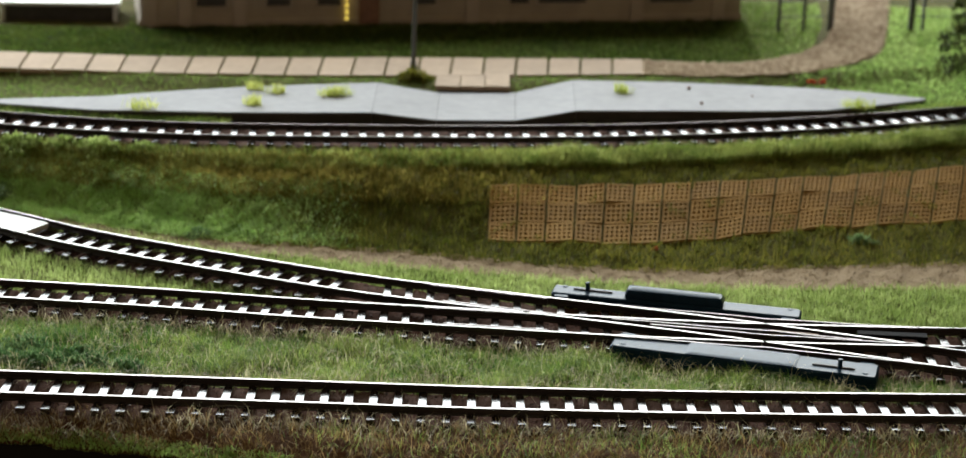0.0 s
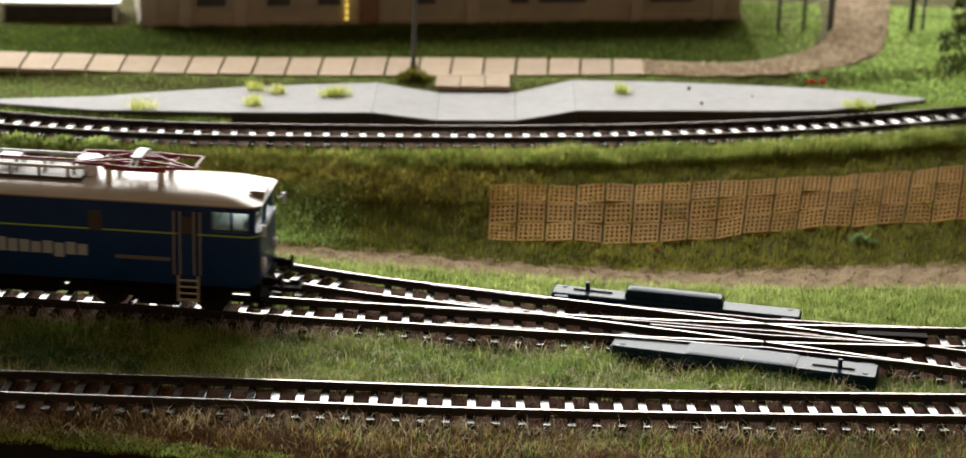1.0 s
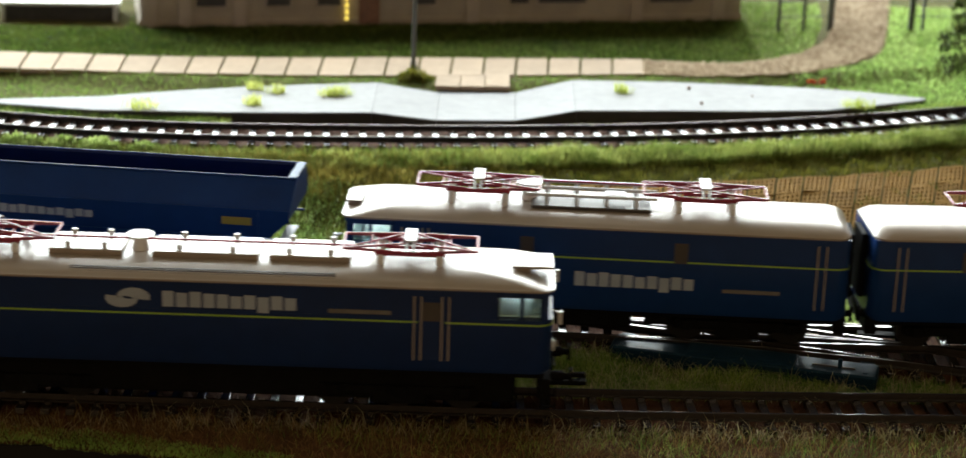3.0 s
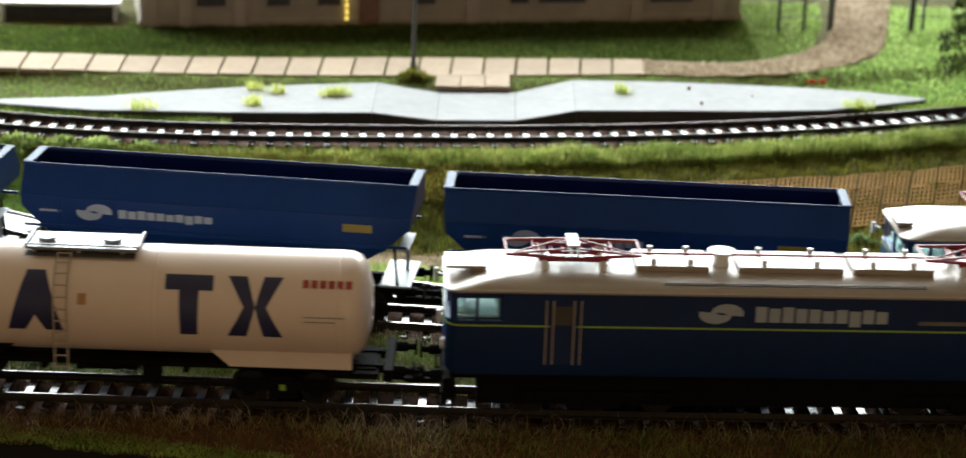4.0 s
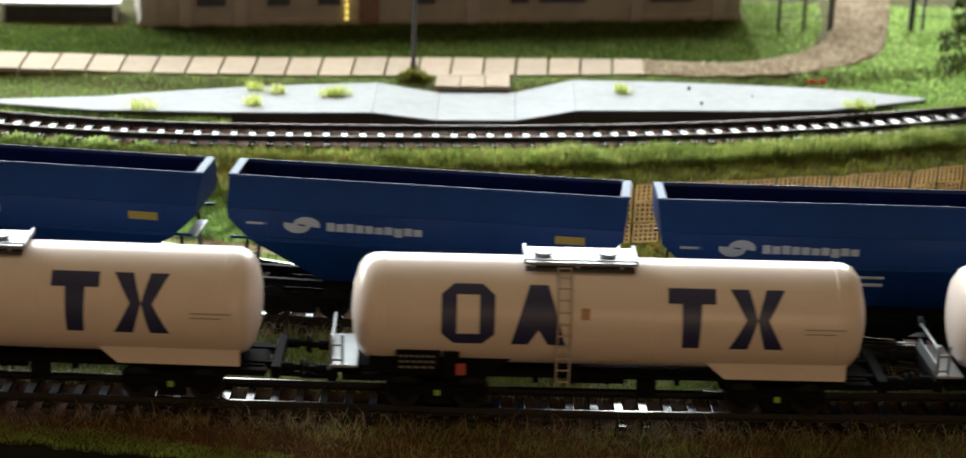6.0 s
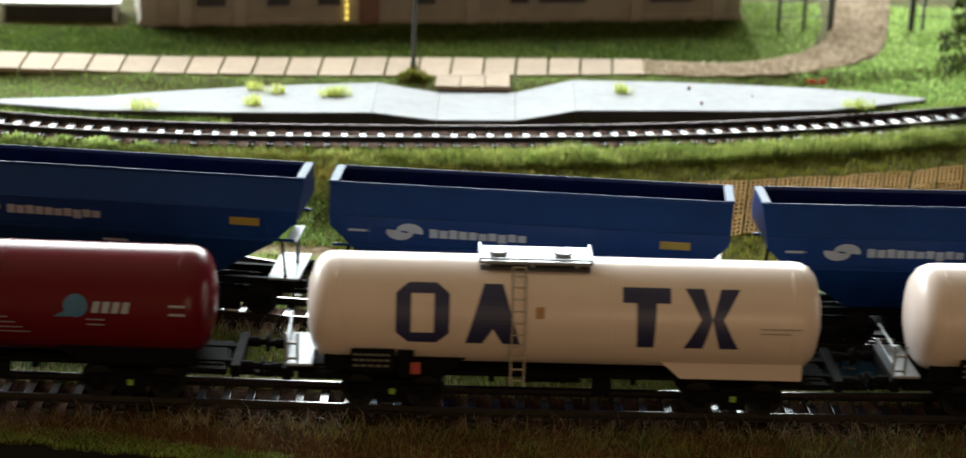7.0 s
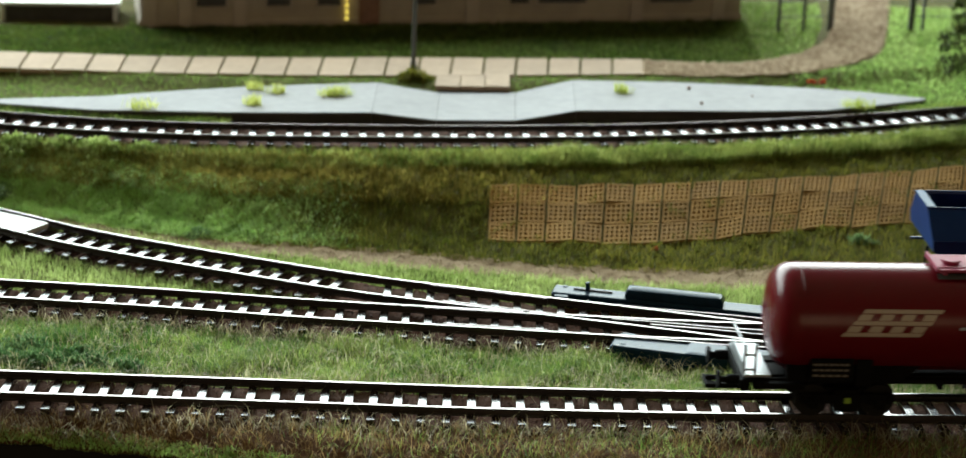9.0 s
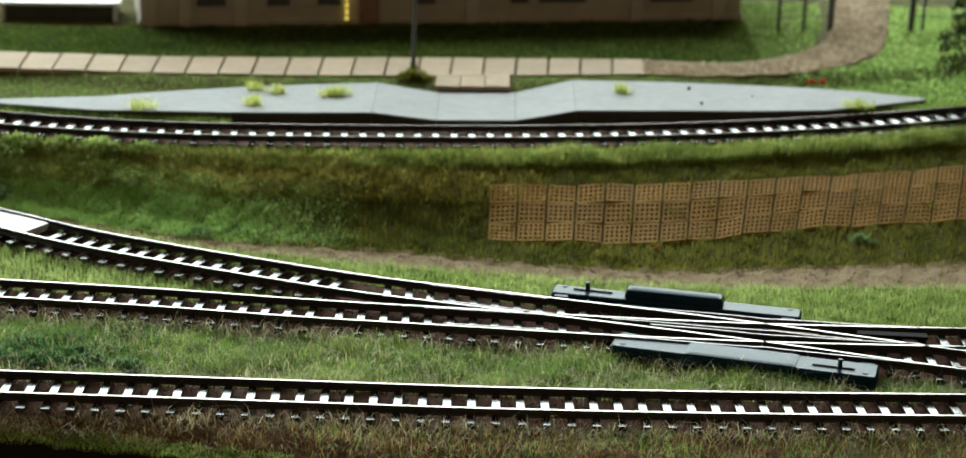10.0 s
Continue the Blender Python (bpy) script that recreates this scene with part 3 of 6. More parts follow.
# ---- platform, tiled path and what stands behind the rear line ----
def platform():
    t = tagged(empty("platform"), "low grey concrete platform dipping to a foot crossing", "platform")
    hi = HR + 0.0015
    lo = HR - 0.0007
    west = [(-0.2190, 0.8815, 0.8850, GZ - 0.0002), (-0.166, 0.8715, 0.8945, hi - 0.0004), (-0.132, 0.8722, 0.9075, hi), (-0.1077, 0.8735, 0.916, hi), (-0.0756, 0.8772, 0.9255, hi), (-0.04905, 0.8807, 0.9315, hi)]
    dip1 = [(-0.0489, 0.8807, 0.9315, hi), (-0.035, 0.8802, 0.9285, (hi + lo) / 2 - 0.0001), (-0.0215, 0.8798, 0.9262, lo)]
    mid = [(-0.02135, 0.8798, 0.9262, lo), (0.0122, 0.8835, 0.9303, lo)]
    dip2 = [(0.01235, 0.8836, 0.9304, lo), (0.026, 0.889, 0.9395, (hi + lo) / 2), (0.0384, 0.8946, 0.9475, hi)]
    east = [(0.03855, 0.8946, 0.9475, hi), (0.0826, 0.900, 0.950, hi), (0.115, 0.9036, 0.9492, hi), (0.148, 0.909, 0.9475, hi), (0.17, 0.9205, 0.945, hi - 0.0003), (0.197, 0.9375, 0.9409, GZ - 0.0002)]
    for nm, rows in (("platform_deck", west), ("ramp", dip1), ("crossing_deck", mid), ("ramp", dip2), ("platform_deck", east)):
        bm = bmesh.new()
        cs = []
        for x, yf, yb, z in rows:
            cs.append([bm.verts.new(p) for p in ((x, yf + 0.0004, HR - 0.006), (x, yf, z - 0.0004), (x, yf + 0.0004, z), (x, yb - 0.0004, z), (x, yb, z - 0.0004), (x, yb, HR - 0.006))])
        for p, q in zip(cs, cs[1:]):
            for i in range(5):
                f = bm.faces.new((p[i], p[i + 1], q[i + 1], q[i]))
                f.material_index = 1 if i in (0, 4) else 0
        bm.faces.new(cs[0][::-1])
        bm.faces.new(cs[-1])
        bmesh.ops.recalc_face_normals(bm, faces=bm.faces)
        part(nm, bm, [M["concrete"], M["plinth"]], t)


platform()


def tile_path():
    t = tagged(empty("tiled_path"), "footpath of pale square concrete tiles with dark joints", "path", kind="structure")
    back = spline([(-0.2255, 0.9642), (-0.1405, 0.9666), (-0.0269, 0.9799), (0.0734, 0.9914)])
    near = spline([(-0.2189, 0.935), (-0.136, 0.9361), (-0.0258, 0.9464), (0.0717, 0.963)])
    n = 20
    for i in range(n):
        u0, u1 = i / n, (i + 1) / n
        g = 0.0006
        bm = bmesh.new()
        c = []
        for fn, a0, a1 in ((near, -0.2189 - 0.0065, 0.0717), (back, -0.2255 - 0.0015, 0.0734)):
            for u, s in ((u0, 1), (u1, -1)):
                x = a0 + (a1 - a0) * u + s * g
                c.append((x, float(fn(x))))
        p = [c[0], c[1], c[3], c[2]]
        z = GZ + 0.0012 + random.uniform(-0.00015, 0.00015)
        top = [bm.verts.new((x, y, z)) for x, y in p]
        low = [bm.verts.new((x, y, z - 0.002)) for x, y in p]
        bm.faces.new(top)
        for k in range(4):
            bm.faces.new((low[k], low[(k + 1) % 4], top[(k + 1) % 4], top[k]))
        part("tile", bm, M["tile"], t)
    for i in range(3):
        x = -0.0235 + 0.0112 * i
        bm = box(bmesh.new(), x + 0.0055, 0.9395 + 0.0012 * i, GZ + 0.0002, 0.0108, 0.0225, 0.002, 0.0002)
        part("tile", bm, M["tile"], t)


tile_path()


def lattice_slabs():
    """Openwork concrete slabs laid in three rows on the embankment."""
    t = tagged(empty("slope_paving"), "three rows of tan openwork concrete slabs on the embankment", "paving", kind="structure")
    nx, ny, w, h, d = 5, 4, 0.0114, 0.0114, 0.0012
    bm = bmesh.new()
    xs = [0.0]
    for i in range(nx):
        xs += [xs[-1] + 0.7, xs[-1] + 1.6]
    xs = np.array([*xs, xs[-1] + 0.7])
    xs = (xs / xs[-1] - 0.5) * w
    yy = [0.0]
    for i in range(ny):
        yy += [yy[-1] + 0.8, yy[-1] + 1.6]
    yy = np.array([*yy, yy[-1] + 0.8])
    yy = (yy / yy[-1] - 0.5) * h
    up = {(i, j): bm.verts.new((x, y, 0)) for i, x in enumerate(xs) for j, y in enumerate(yy)}
    dn = {(i, j): bm.verts.new((x, y, -d)) for i, x in enumerate(xs) for j, y in enumerate(yy)}
    solid = lambda i, j: 0 <= i < len(xs) - 1 and 0 <= j < len(yy) - 1 and not (i % 2 == 1 and j % 2 == 1)
    for i in range(len(xs) - 1):
        for j in range(len(yy) - 1):
            if solid(i, j):
                bm.faces.new((up[i, j], up[i + 1, j], up[i + 1, j + 1], up[i, j + 1]))
                for a, b, di, dj in (((i, j), (i + 1, j), 0, -1), ((i + 1, j), (i + 1, j + 1), 1, 0), ((i + 1, j + 1), (i, j + 1), 0, 1), ((i, j + 1), (i, j), -1, 0)):
                    if not solid(i + di, j + dj):
                        bm.faces.new((dn[a], dn[b], up[b], up[a]))
    me = bpy.data.meshes.new("slab")
    bm.to_mesh(me)
    bm.free()
    me.materials.append(M["slab"])
    rng = random.Random(4)
    top = spline([(-0.01, 0.8195), (0.0016, 0.8203), (0.0629, 0.8272), (0.1295, 0.8432), (0.1999, 0.8671), (0.27, 0.892)])
    foot = spline([(-0.01, 0.7865), (0.0023, 0.7867), (0.072, 0.7887), (0.1255, 0.8056), (0.1921, 0.8219), (0.27, 0.845)])
    x = 0.0018
    col = 0
    while x < 0.255:
        xc = x + w / 2
        jog = rng.uniform(-0.0003, 0.0003)
        def corner(px, u):
            y = float(foot(px)) + (float(top(px)) - float(foot(px))) * u + jog
            return Vector((px + 0.0085 * (u - 0.5) * min(1.3, max(0, px / 0.15)), y, float(ground_z(np.array([px]), np.array([y]))[0]) + 0.0014))
        for r in range(3):
            c0, cx, cy = corner(x, r / 3), corner(x + w, r / 3), corner(x, (r + 1) / 3)
            c1 = corner(x + w, (r + 1) / 3)
            ex, ey = ((cx - c0) + (c1 - cy)) / 2 / w, ((cy - c0) + (c1 - cx)) / 2 / h
            ez = ex.cross(ey).normalized()
            mid = (c0 + cx + cy + c1) / 4 + ez * rng.uniform(-0.00015, 0.0002)
            own = me.copy()
            own.transform(Matrix(((*(ex * 0.918), 0), (*(ey * 0.955), 0), (*ez, 0), (0, 0, 0, 1))).transposed())
            ob = new("slab", own)
            ob.parent = t
            ob.matrix_local = Matrix.Translation(mid) @ Matrix.Rotation(rng.uniform(-0.012, 0.012), 4, "Z")
        x += w
        col += 1


lattice_slabs()


def building():
    """A long low station building behind the path; only its foot comes into view."""
    t = tagged(empty("station_building", pose(-0.021, 1.055, GZ - 0.0005, 0, 0, 11.5)), "long low beige building with pale pilasters and dark windows", "building")
    w, d, h = 0.305, 0.08, 0.039
    part("wall", box(bmesh.new(), 0, d / 2, h / 2, w, d, h, 0.0004), M["wall"], t)
    part("plinth", box(bmesh.new(), 0, d / 2, 0.0022, w + 0.0016, d + 0.0016, 0.0044, 0.0003), M["wall"], t)
    rf = bmesh.new()
    layers(rf, [(-w / 2 - 0.004, w / 2 + 0.004, d / 2 + 0.004, 0.001, h), (-w / 2 - 0.004, w / 2 + 0.004, d / 2 + 0.004, 0.001, h + 0.001), (-w / 2 + 0.02, w / 2 - 0.02, 0.002, 0.001, h + 0.006)])
    bmesh.ops.translate(rf, vec=(0, d / 2, 0), verts=rf.verts)
    part("roof", rf, M["roof"], t)
    for x in (-0.148, -0.131, -0.104, 0.012, 0.097, 0.140):
        part("pilaster", box(bmesh.new(), x, -0.0008, h / 2, 0.0065, 0.0025, h - 0.001, 0.0003), M["rod"], t)
    for x, ww in ((-0.118, 0.016), (-0.085, 0.013), (-0.06, 0.013), (-0.012, 0.012), (0.036, 0.011), (0.058, 0.026), (0.115, 0.024)):
        wd = part("window", box(bmesh.new(), x, -0.0002, 0.0175, ww, 0.0016, 0.014, 0.0002), M["rod"], t)
        part("pane", box(bmesh.new(), x, -0.0012, 0.0175, ww - 0.0016, 0.0006, 0.0124), M["dark"], wd)
    part("door", box(bmesh.new(), -0.04, -0.0004, 0.0125, 0.010, 0.0018, 0.022, 0.0002), M["roof"], t)
    for k in range(6):
        part("light_bulb", rod(bmesh.new(), (-0.0515, -0.0022, 0.004 + 0.0032 * k), (-0.0515, -0.0022, 0.0056 + 0.0032 * k), 0.0007, 8), M["glow"], t, "small glowing yellow bulb")


building()


def shed():
    t = tagged(empty("low_shed", pose(-0.212, 1.034, GZ - 0.0004, 0, 0, 6)), "low dark box-shaped shelter with a pale flat roof", "shelter")
    part("body", box(bmesh.new(), 0, 0.012, 0.0042, 0.056, 0.024, 0.0084, 0.0004), M["dark"], t)
    part("roof", box(bmesh.new(), 0, 0.012, 0.0092, 0.060, 0.028, 0.0016, 0.0004), M["white"], t)
    for x in (-0.027, 0.0275):
        part("post", box(bmesh.new(), x, -0.001, 0.0042, 0.0022, 0.0022, 0.0084), M["grey"], t)


shed()


def fence(m, posts, h, label, wide=()):
    t = tagged(empty("fence", m), label, "fence", "fences by the dirt track")
    for x in posts:
        part("post", box(bmesh.new(), x, 0, h / 2, 0.0030 if x in wide else 0.0013, 0.0018, h, 0.0002), M["metal"], t)
    for z in (0.3, 0.62, 0.95):
        part("wire", rod(bmesh.new(), (posts[0], 0, h * z), (posts[-1], 0, h * z), 0.0003, 6), M["metal"], t)


fence(pose(0.1725, 1.068, GZ, 0, 0, 14), [-0.028, -0.0145, 0.0], 0.026, "dark thin metal fence ending at the dirt track", (0.0,))
fence(pose(0.2145, 1.074, GZ, 0, 0, 6), [0.0, 0.006, 0.03], 0.026, "dark thin metal fence beyond the dirt track", (0.0,))


def lamp_post():
    t = tagged(empty("street_lamp", pose(-0.0345, 0.957, GZ, 0, 0, 0)), "dark thin lamp post beside the tiled path", "street lamp")
    part("pole", rod(bmesh.new(), (0, 0, 0), (0.0012, 0, 0.085), 0.0011, 10, 0.0008), M["metal"], t, smooth=True)
    part("foot", rod(bmesh.new(), (0, 0, 0), (0, 0, 0.005), 0.0017, 10, 0.0013), M["metal"], t, smooth=True)
    part("head", layers(bmesh.new(), [(-0.002, 0.007, 0.0018, 0.0012, 0.085), (-0.002, 0.007, 0.0018, 0.0012, 0.087)]), M["grey"], t)


lamp_post()


for x, y, r in ((0.0905, 0.9385, 0.0009), (0.094, 0.9125, 0.0008), (0.118, 0.929, 0.0005), (-0.071, 0.902, 0.0006)):
    st = bmesh.new()
    bmesh.ops.create_icosphere(st, subdivisions=1, radius=r)
    for v in st.verts:
        v.co *= random.uniform(0.8, 1.2)
    o = link_mesh("pebble", st, M["roof"])
    o.location = (x, y, HR + 0.0015 + r * 0.5)
    tagged(o, "small reddish brown pebble lying on the platform", "pebble", "pebbles on the platform")

# ---- rolling stock: x along the train, z = 0 on the rail, built about the middle of the body ----
def wheelset(parent, x, r=0.0056):
    ws = rod(bmesh.new(), (x, -0.0095, r), (x, 0.0095, r), 0.0012, 8)
    for s in (-1, 1):
        rod(ws, (x, s * 0.0072, r), (x, s * 0.0077, r), r + 0.0005, 20)
        rod(ws, (x, s * 0.0077, r), (x, s * 0.0099, r), r, 20)
    part("wheelset", ws, M["wheel"], parent)


def bogie(parent, x, axles, r=0.0056, half=0.012, top=0.0105):
    b = bmesh.new()
    span = max(axles) - min(axles)
    for s in (-1, 1):
        y = s * half
        box(b, x, y, 0.0068, span + 0.009, 0.0016, 0.0030, 0.0005)
        box(b, x, y, 0.0050, span * 0.42, 0.0018, 0.0052, 0.0005)
        for a in axles:
            box(b, x + a, y + s * 0.0006, r, 0.0036, 0.0024, 0.0036, 0.0006)
            for d in (-0.0030, 0.0030):
                rod(b, (x + a + d, y + s * 0.0004, 0.0052), (x + a + d, y + s * 0.0004, 0.0086), 0.0008, 8)
    box(b, x, 0, 0.0080, 0.008, half * 2, 0.003, 0.0004)
    # solid block added inside the bogie to stop light showing through
    box(b, x, 0, 0.0066, span + 0.004, half * 2 - 0.0045, 0.0058, 0.0008)
    g = part("bogie", b, M["frame"], parent)
    for a in axles:
        wheelset(g, x + a, r)
    return g


def buffers(parent, x, s, z=0.0122, reach=0.0070):
    for y in (-0.0101, 0.0101):
        b = rod(bmesh.new(), (x, y, z), (x + s * reach * 0.6, y, z), 0.0016, 10)
        rod(b, (x + s * reach * 0.5, y, z), (x + s * (reach - 0.0006), y, z), 0.0010, 10)
        rod(b, (x + s * (reach - 0.0008), y, z), (x + s * reach, y, z), 0.0027, 16)
        part("buffer", b, M["frame"], parent, smooth=True)


def coupler(parent, x, s):
    c = box(bmesh.new(), x + s * 0.005, 0, 0.0062, 0.011, 0.0032, 0.0016, 0.0004)
    box(c, x + s * 0.0105, 0, 0.0074, 0.0026, 0.0085, 0.0014, 0.0003)
    box(c, x + s * 0.0092, 0, 0.0086, 0.004, 0.0013, 0.0016, 0.0003)
    part("coupler", c, M["frame"], parent)


def pantograph(parent, x, z, foot=0.0):
    """A folded diamond pantograph with a pale head, on insulators that reach down by foot."""
    for dx in (-0.009, 0.009):
        for y in (-0.0075, 0.0075):
            part("insulator", rod(bmesh.new(), (x + dx, y, z - 0.0015 - foot), (x + dx, y, z + 0.0012), 0.0012, 8), M["white"], parent)
    zf = z + 0.0014
    f = bmesh.new()
    for y in (-0.0078, 0.0078):
        rod(f, (x - 0.0105, y, zf), (x + 0.0105, y, zf), 0.0008, 6)
    for s in (-1, 1):
        rod(f, (x + s * 0.0105, -0.0078, zf), (x + s * 0.0105, 0.0078, zf), 0.0005, 6)
    p = part("pantograph", f, M["panto"], parent, "folded dark red pantograph")
    for y in (-0.0078, 0.0078):
        part("spring", rod(bmesh.new(), (x - 0.0075, y * 0.5, zf + 0.0008), (x + 0.0075, y * 0.5, zf + 0.0008), 0.0006, 6), M["panto"], p)
        for s in (-1, 1):
            part("lower_arm", rod(bmesh.new(), (x + s * 0.003, y, zf + 0.0004), (x + s * 0.0205, y * 0.9, zf + 0.0011), 0.0005, 6), M["panto"], p)
            part("upper_arm", rod(bmesh.new(), (x + s * 0.0205, y * 0.9, zf + 0.0011), (x + s * 0.0015, y * 0.62, zf + 0.0023), 0.0004, 6), M["panto"], p)
    for s in (-1, 1):
        for xx, yy, zz in ((0.0065, 0.0078, 0.0002), (0.003, 0.0078, 0.0004), (0.0205, 0.0071, 0.0011), (0.0015, 0.0049, 0.0023), (0.012, 0.0074, 0.0008)):
            part("cross_tube", rod(bmesh.new(), (x + s * xx, -yy, zf + zz), (x + s * xx, yy, zf + zz), 0.0004, 6), M["panto"], p)
        part("brace", rod(bmesh.new(), (x + s * 0.0205, -0.0071, zf + 0.0011), (x + s * 0.0015, 0.0049, zf + 0.0023), 0.0003, 6), M["panto"], p)
    head = bmesh.new()
    box(head, x, 0, zf + 0.0034, 0.0036, 0.0120, 0.0007, 0.0002)
    for y in (-1, 1):
        rod(head, (x - 0.001, y * 0.0066, zf + 0.003), (x - 0.001, y * 0.0105, zf + 0.0016), 0.0004, 6)
        rod(head, (x + 0.001, y * 0.0066, zf + 0.003), (x + 0.001, y * 0.0105, zf + 0.0016), 0.0004, 6)
    part("contact_head", head, M["grey"], p, "pale contact head")


def emblem(bm, cx, cz, w, h, y):
    """Two swept curved blades round a centre: a plain device in one colour."""
    for s in (1, -1):
        up, lo = [], []
        for i in range(9):
            u = i / 8
            a = radians(200 - 215 * u)
            up.append((cx + s * (w * 0.12 + w * 0.34 * math.cos(a)), cz + s * (h * 0.02 + h * 0.46 * math.sin(a))))
            lo.append((cx + s * (w * 0.02 + w * 0.09 * math.cos(a) - w * 0.12 * (1 - u)), cz + s * (-h * 0.02 + h * 0.08 * math.sin(a))))
        for i in range(8):
            q = [up[i], up[i + 1], lo[i + 1], lo[i]]
            plate(bm, q, y, 0.00012)


def bars(bm, x0, x1, z0, z1, n, y, gap=0.25, t=0.0001):
    """A word reduced to a row of upright blocks."""
    w = (x1 - x0) / n
    for i in range(n):
        plate(bm, rect(x0 + i * w, x0 + (i + 1 - gap) * w, z0, z1), y, t)
    return bm


def word_band(bm, x0, x1, z0, z1, y):
    """A row of plain close-set blocks, as long as the lettering that it stands for."""
    h = z1 - z0
    w = (x1 - x0) / 10
    for i in range(10):
        f = 0.10 * h * (i % 2) + (0.12 * h if i > 3 else 0)
        plate(bm, rect(x0 + i * w, x0 + (i + 0.84) * w, z0 - (0.22 * h if i == 7 else 0), z1 - f), y, 0.0001)
    return bm


def ladder(bm, x0, x1, z0, z1, y, n, r=0.00035):
    for x in (x0, x1):
        rod(bm, (x, y, z0), (x, y, z1), r, 6)
    for i in range(n):
        z = z0 + (z1 - z0) * (i + 0.3) / n
        rod(bm, (x0, y, z), (x1, y, z), r, 6)
    return bm


def ladder_part(name, x0, x1, z0, z1, y, n, r, material, parent, label=""):
    """A ladder of two stiles that carries its rungs."""
    st = bmesh.new()
    for x in (x0, x1):
        rod(st, (x, y, z0), (x, y, z1), r, 6)
    lad = part(name, st, material, parent, label)
    for i in range(n):
        z = z0 + (z1 - z0) * (i + 0.3) / n
        part("rung", rod(bmesh.new(), (x0, y, z), (x1, y, z), r, 6), material, lad)
    return lad


def locomotive(name, L, hw, z0, zs, zt, label, group, cabs, axles, bx, doors, pantos, word, vents=None, tank=True, paint=None, slope=0.010, rise=0.0, visor=(0.0105, 0.66, 0.001, 0.001), boxes=(), belt=0.595, shift=0.0):
    """An electric locomotive: body, roof, cab windows, doors with rails, roof gear, bogies."""
    t = tagged(empty(name), label, "locomotive", group)
    paint = paint or M["blue"]
    a, b = -L / 2, L / 2
    rc = 0.0045
    zc0, zc1 = zs - 0.0090, zs - 0.0020
    bd = layers(bmesh.new(), [(a + 0.001, b - 0.001, hw - 0.0006, rc, z0), (a, b, hw, rc, z0 + 0.0015), (a, b, hw, rc, zc0)])
    layers(bd, [(a + (0.0165 if cabs[0] else 0.0006), b - (0.0165 if cabs[1] else 0.0006), hw - 0.0001, 0.0012, z) for z in (zc0 - 0.0005, zs)])
    part("body", bd, paint, t, smooth=True)
    f0, f1 = (slope if cabs[0] else 0.002), (slope if cabs[1] else 0.002)
    o0, o1 = (-0.0008 if cabs[0] else 0), (-0.0008 if cabs[1] else 0)
    h = zt - zs
    part("roof", layers(bmesh.new(), [(a + 0.0004 + o0, b - 0.0004 - o1, hw + 0.0003, rc, zs), (a + 0.0004 + o0, b - 0.0004 - o1, hw + 0.0003, rc, zs + 0.0006), (a + 0.0006 + f0 * 0.22, b - 0.0006 - f1 * 0.22, hw - 0.0004, rc, zs + h * 0.32),
         (a + 0.001 + f0 * 0.45, b - 0.001 - f1 * 0.45, hw - 0.0018, 0.005, zs + h * 0.57), (a + 0.0015 + f0 * 0.80, b - 0.0015 - f1 * 0.80, hw - 0.0046, 0.005, zs + h * 0.82), (a + 0.003 + f0 * 1.5, b - 0.003 - f1 * 1.5, hw - 0.0098, 0.004, zt)]), M["beige"], t, "beige rounded roof shining white on top", smooth=True)
    zy = z0 + (zs - z0) * belt
    st = layers(bmesh.new(), [(a - 0.0001, b + 0.0001, hw + 0.0001, rc, zy), (a - 0.0001, b + 0.0001, hw + 0.0001, rc, zy + 0.00055)])
    part("stripe", st, M["yellow"], t, "thin yellow-green waist stripe")
    for s, has in ((-1, cabs[0]), (1, cabs[1])):
        e = b * s
        if has:
            zm = (zc0 + zs) / 2
            cf = box(bmesh.new(), e - s * 0.0014, 0, zm, 0.0012, 0.0016, zs - zc0 + 0.0006)
            box(cf, e - s * 0.0014, 0, zs - 0.0009, 0.0014, hw * 2 - 0.006, 0.0019)
            for y in (-1, 1):
                box(cf, e - s * 0.0026, y * (hw - 0.0016), zm, 0.0024, 0.0024, zs - zc0 + 0.0006, 0.0004)
                box(cf, e - s * 0.0100, y * (hw - 0.0007), zs - 0.0009, 0.0134, 0.0010, 0.0019)
                box(cf, e - s * 0.0095, y * (hw - 0.0007), zm, 0.0009, 0.0010, zs - zc0)
            part("cab_frame", cf, paint, t)
            ci = box(bmesh.new(), e - s * 0.0093, 0, zc0 + 0.0004, 0.0134, hw * 2 - 0.006, 0.0006)
            box(ci, e - s * 0.0161, 0, zm - 0.0010, 0.0004, hw * 2 - 0.006, 0.0066)
            box(ci, e - s * 0.0045, 0, zc0 + 0.0017, 0.0030, hw * 2 - 0.010, 0.0022, 0.0004)
            part("cab_interior", ci, M["cabin"], t, "pale turquoise cab interior behind glass")
            for y in (-1, 1):
                cw = part("cab_window", box(bmesh.new(), e - s * 0.0100, y * (hw - 0.0008), (zc0 + zc1) / 2, 0.0124, 0.0004, zc1 - zc0), M["glass"], t, "clear cab side window")
                ws = part("windscreen", box(bmesh.new(), e - s * 0.0017, y * 0.0075, (zc0 + zc1) / 2, 0.0004, 0.0130, zc1 - zc0), M["glass"], t, "clear windscreen")
                cw.visible_shadow = ws.visible_shadow = False
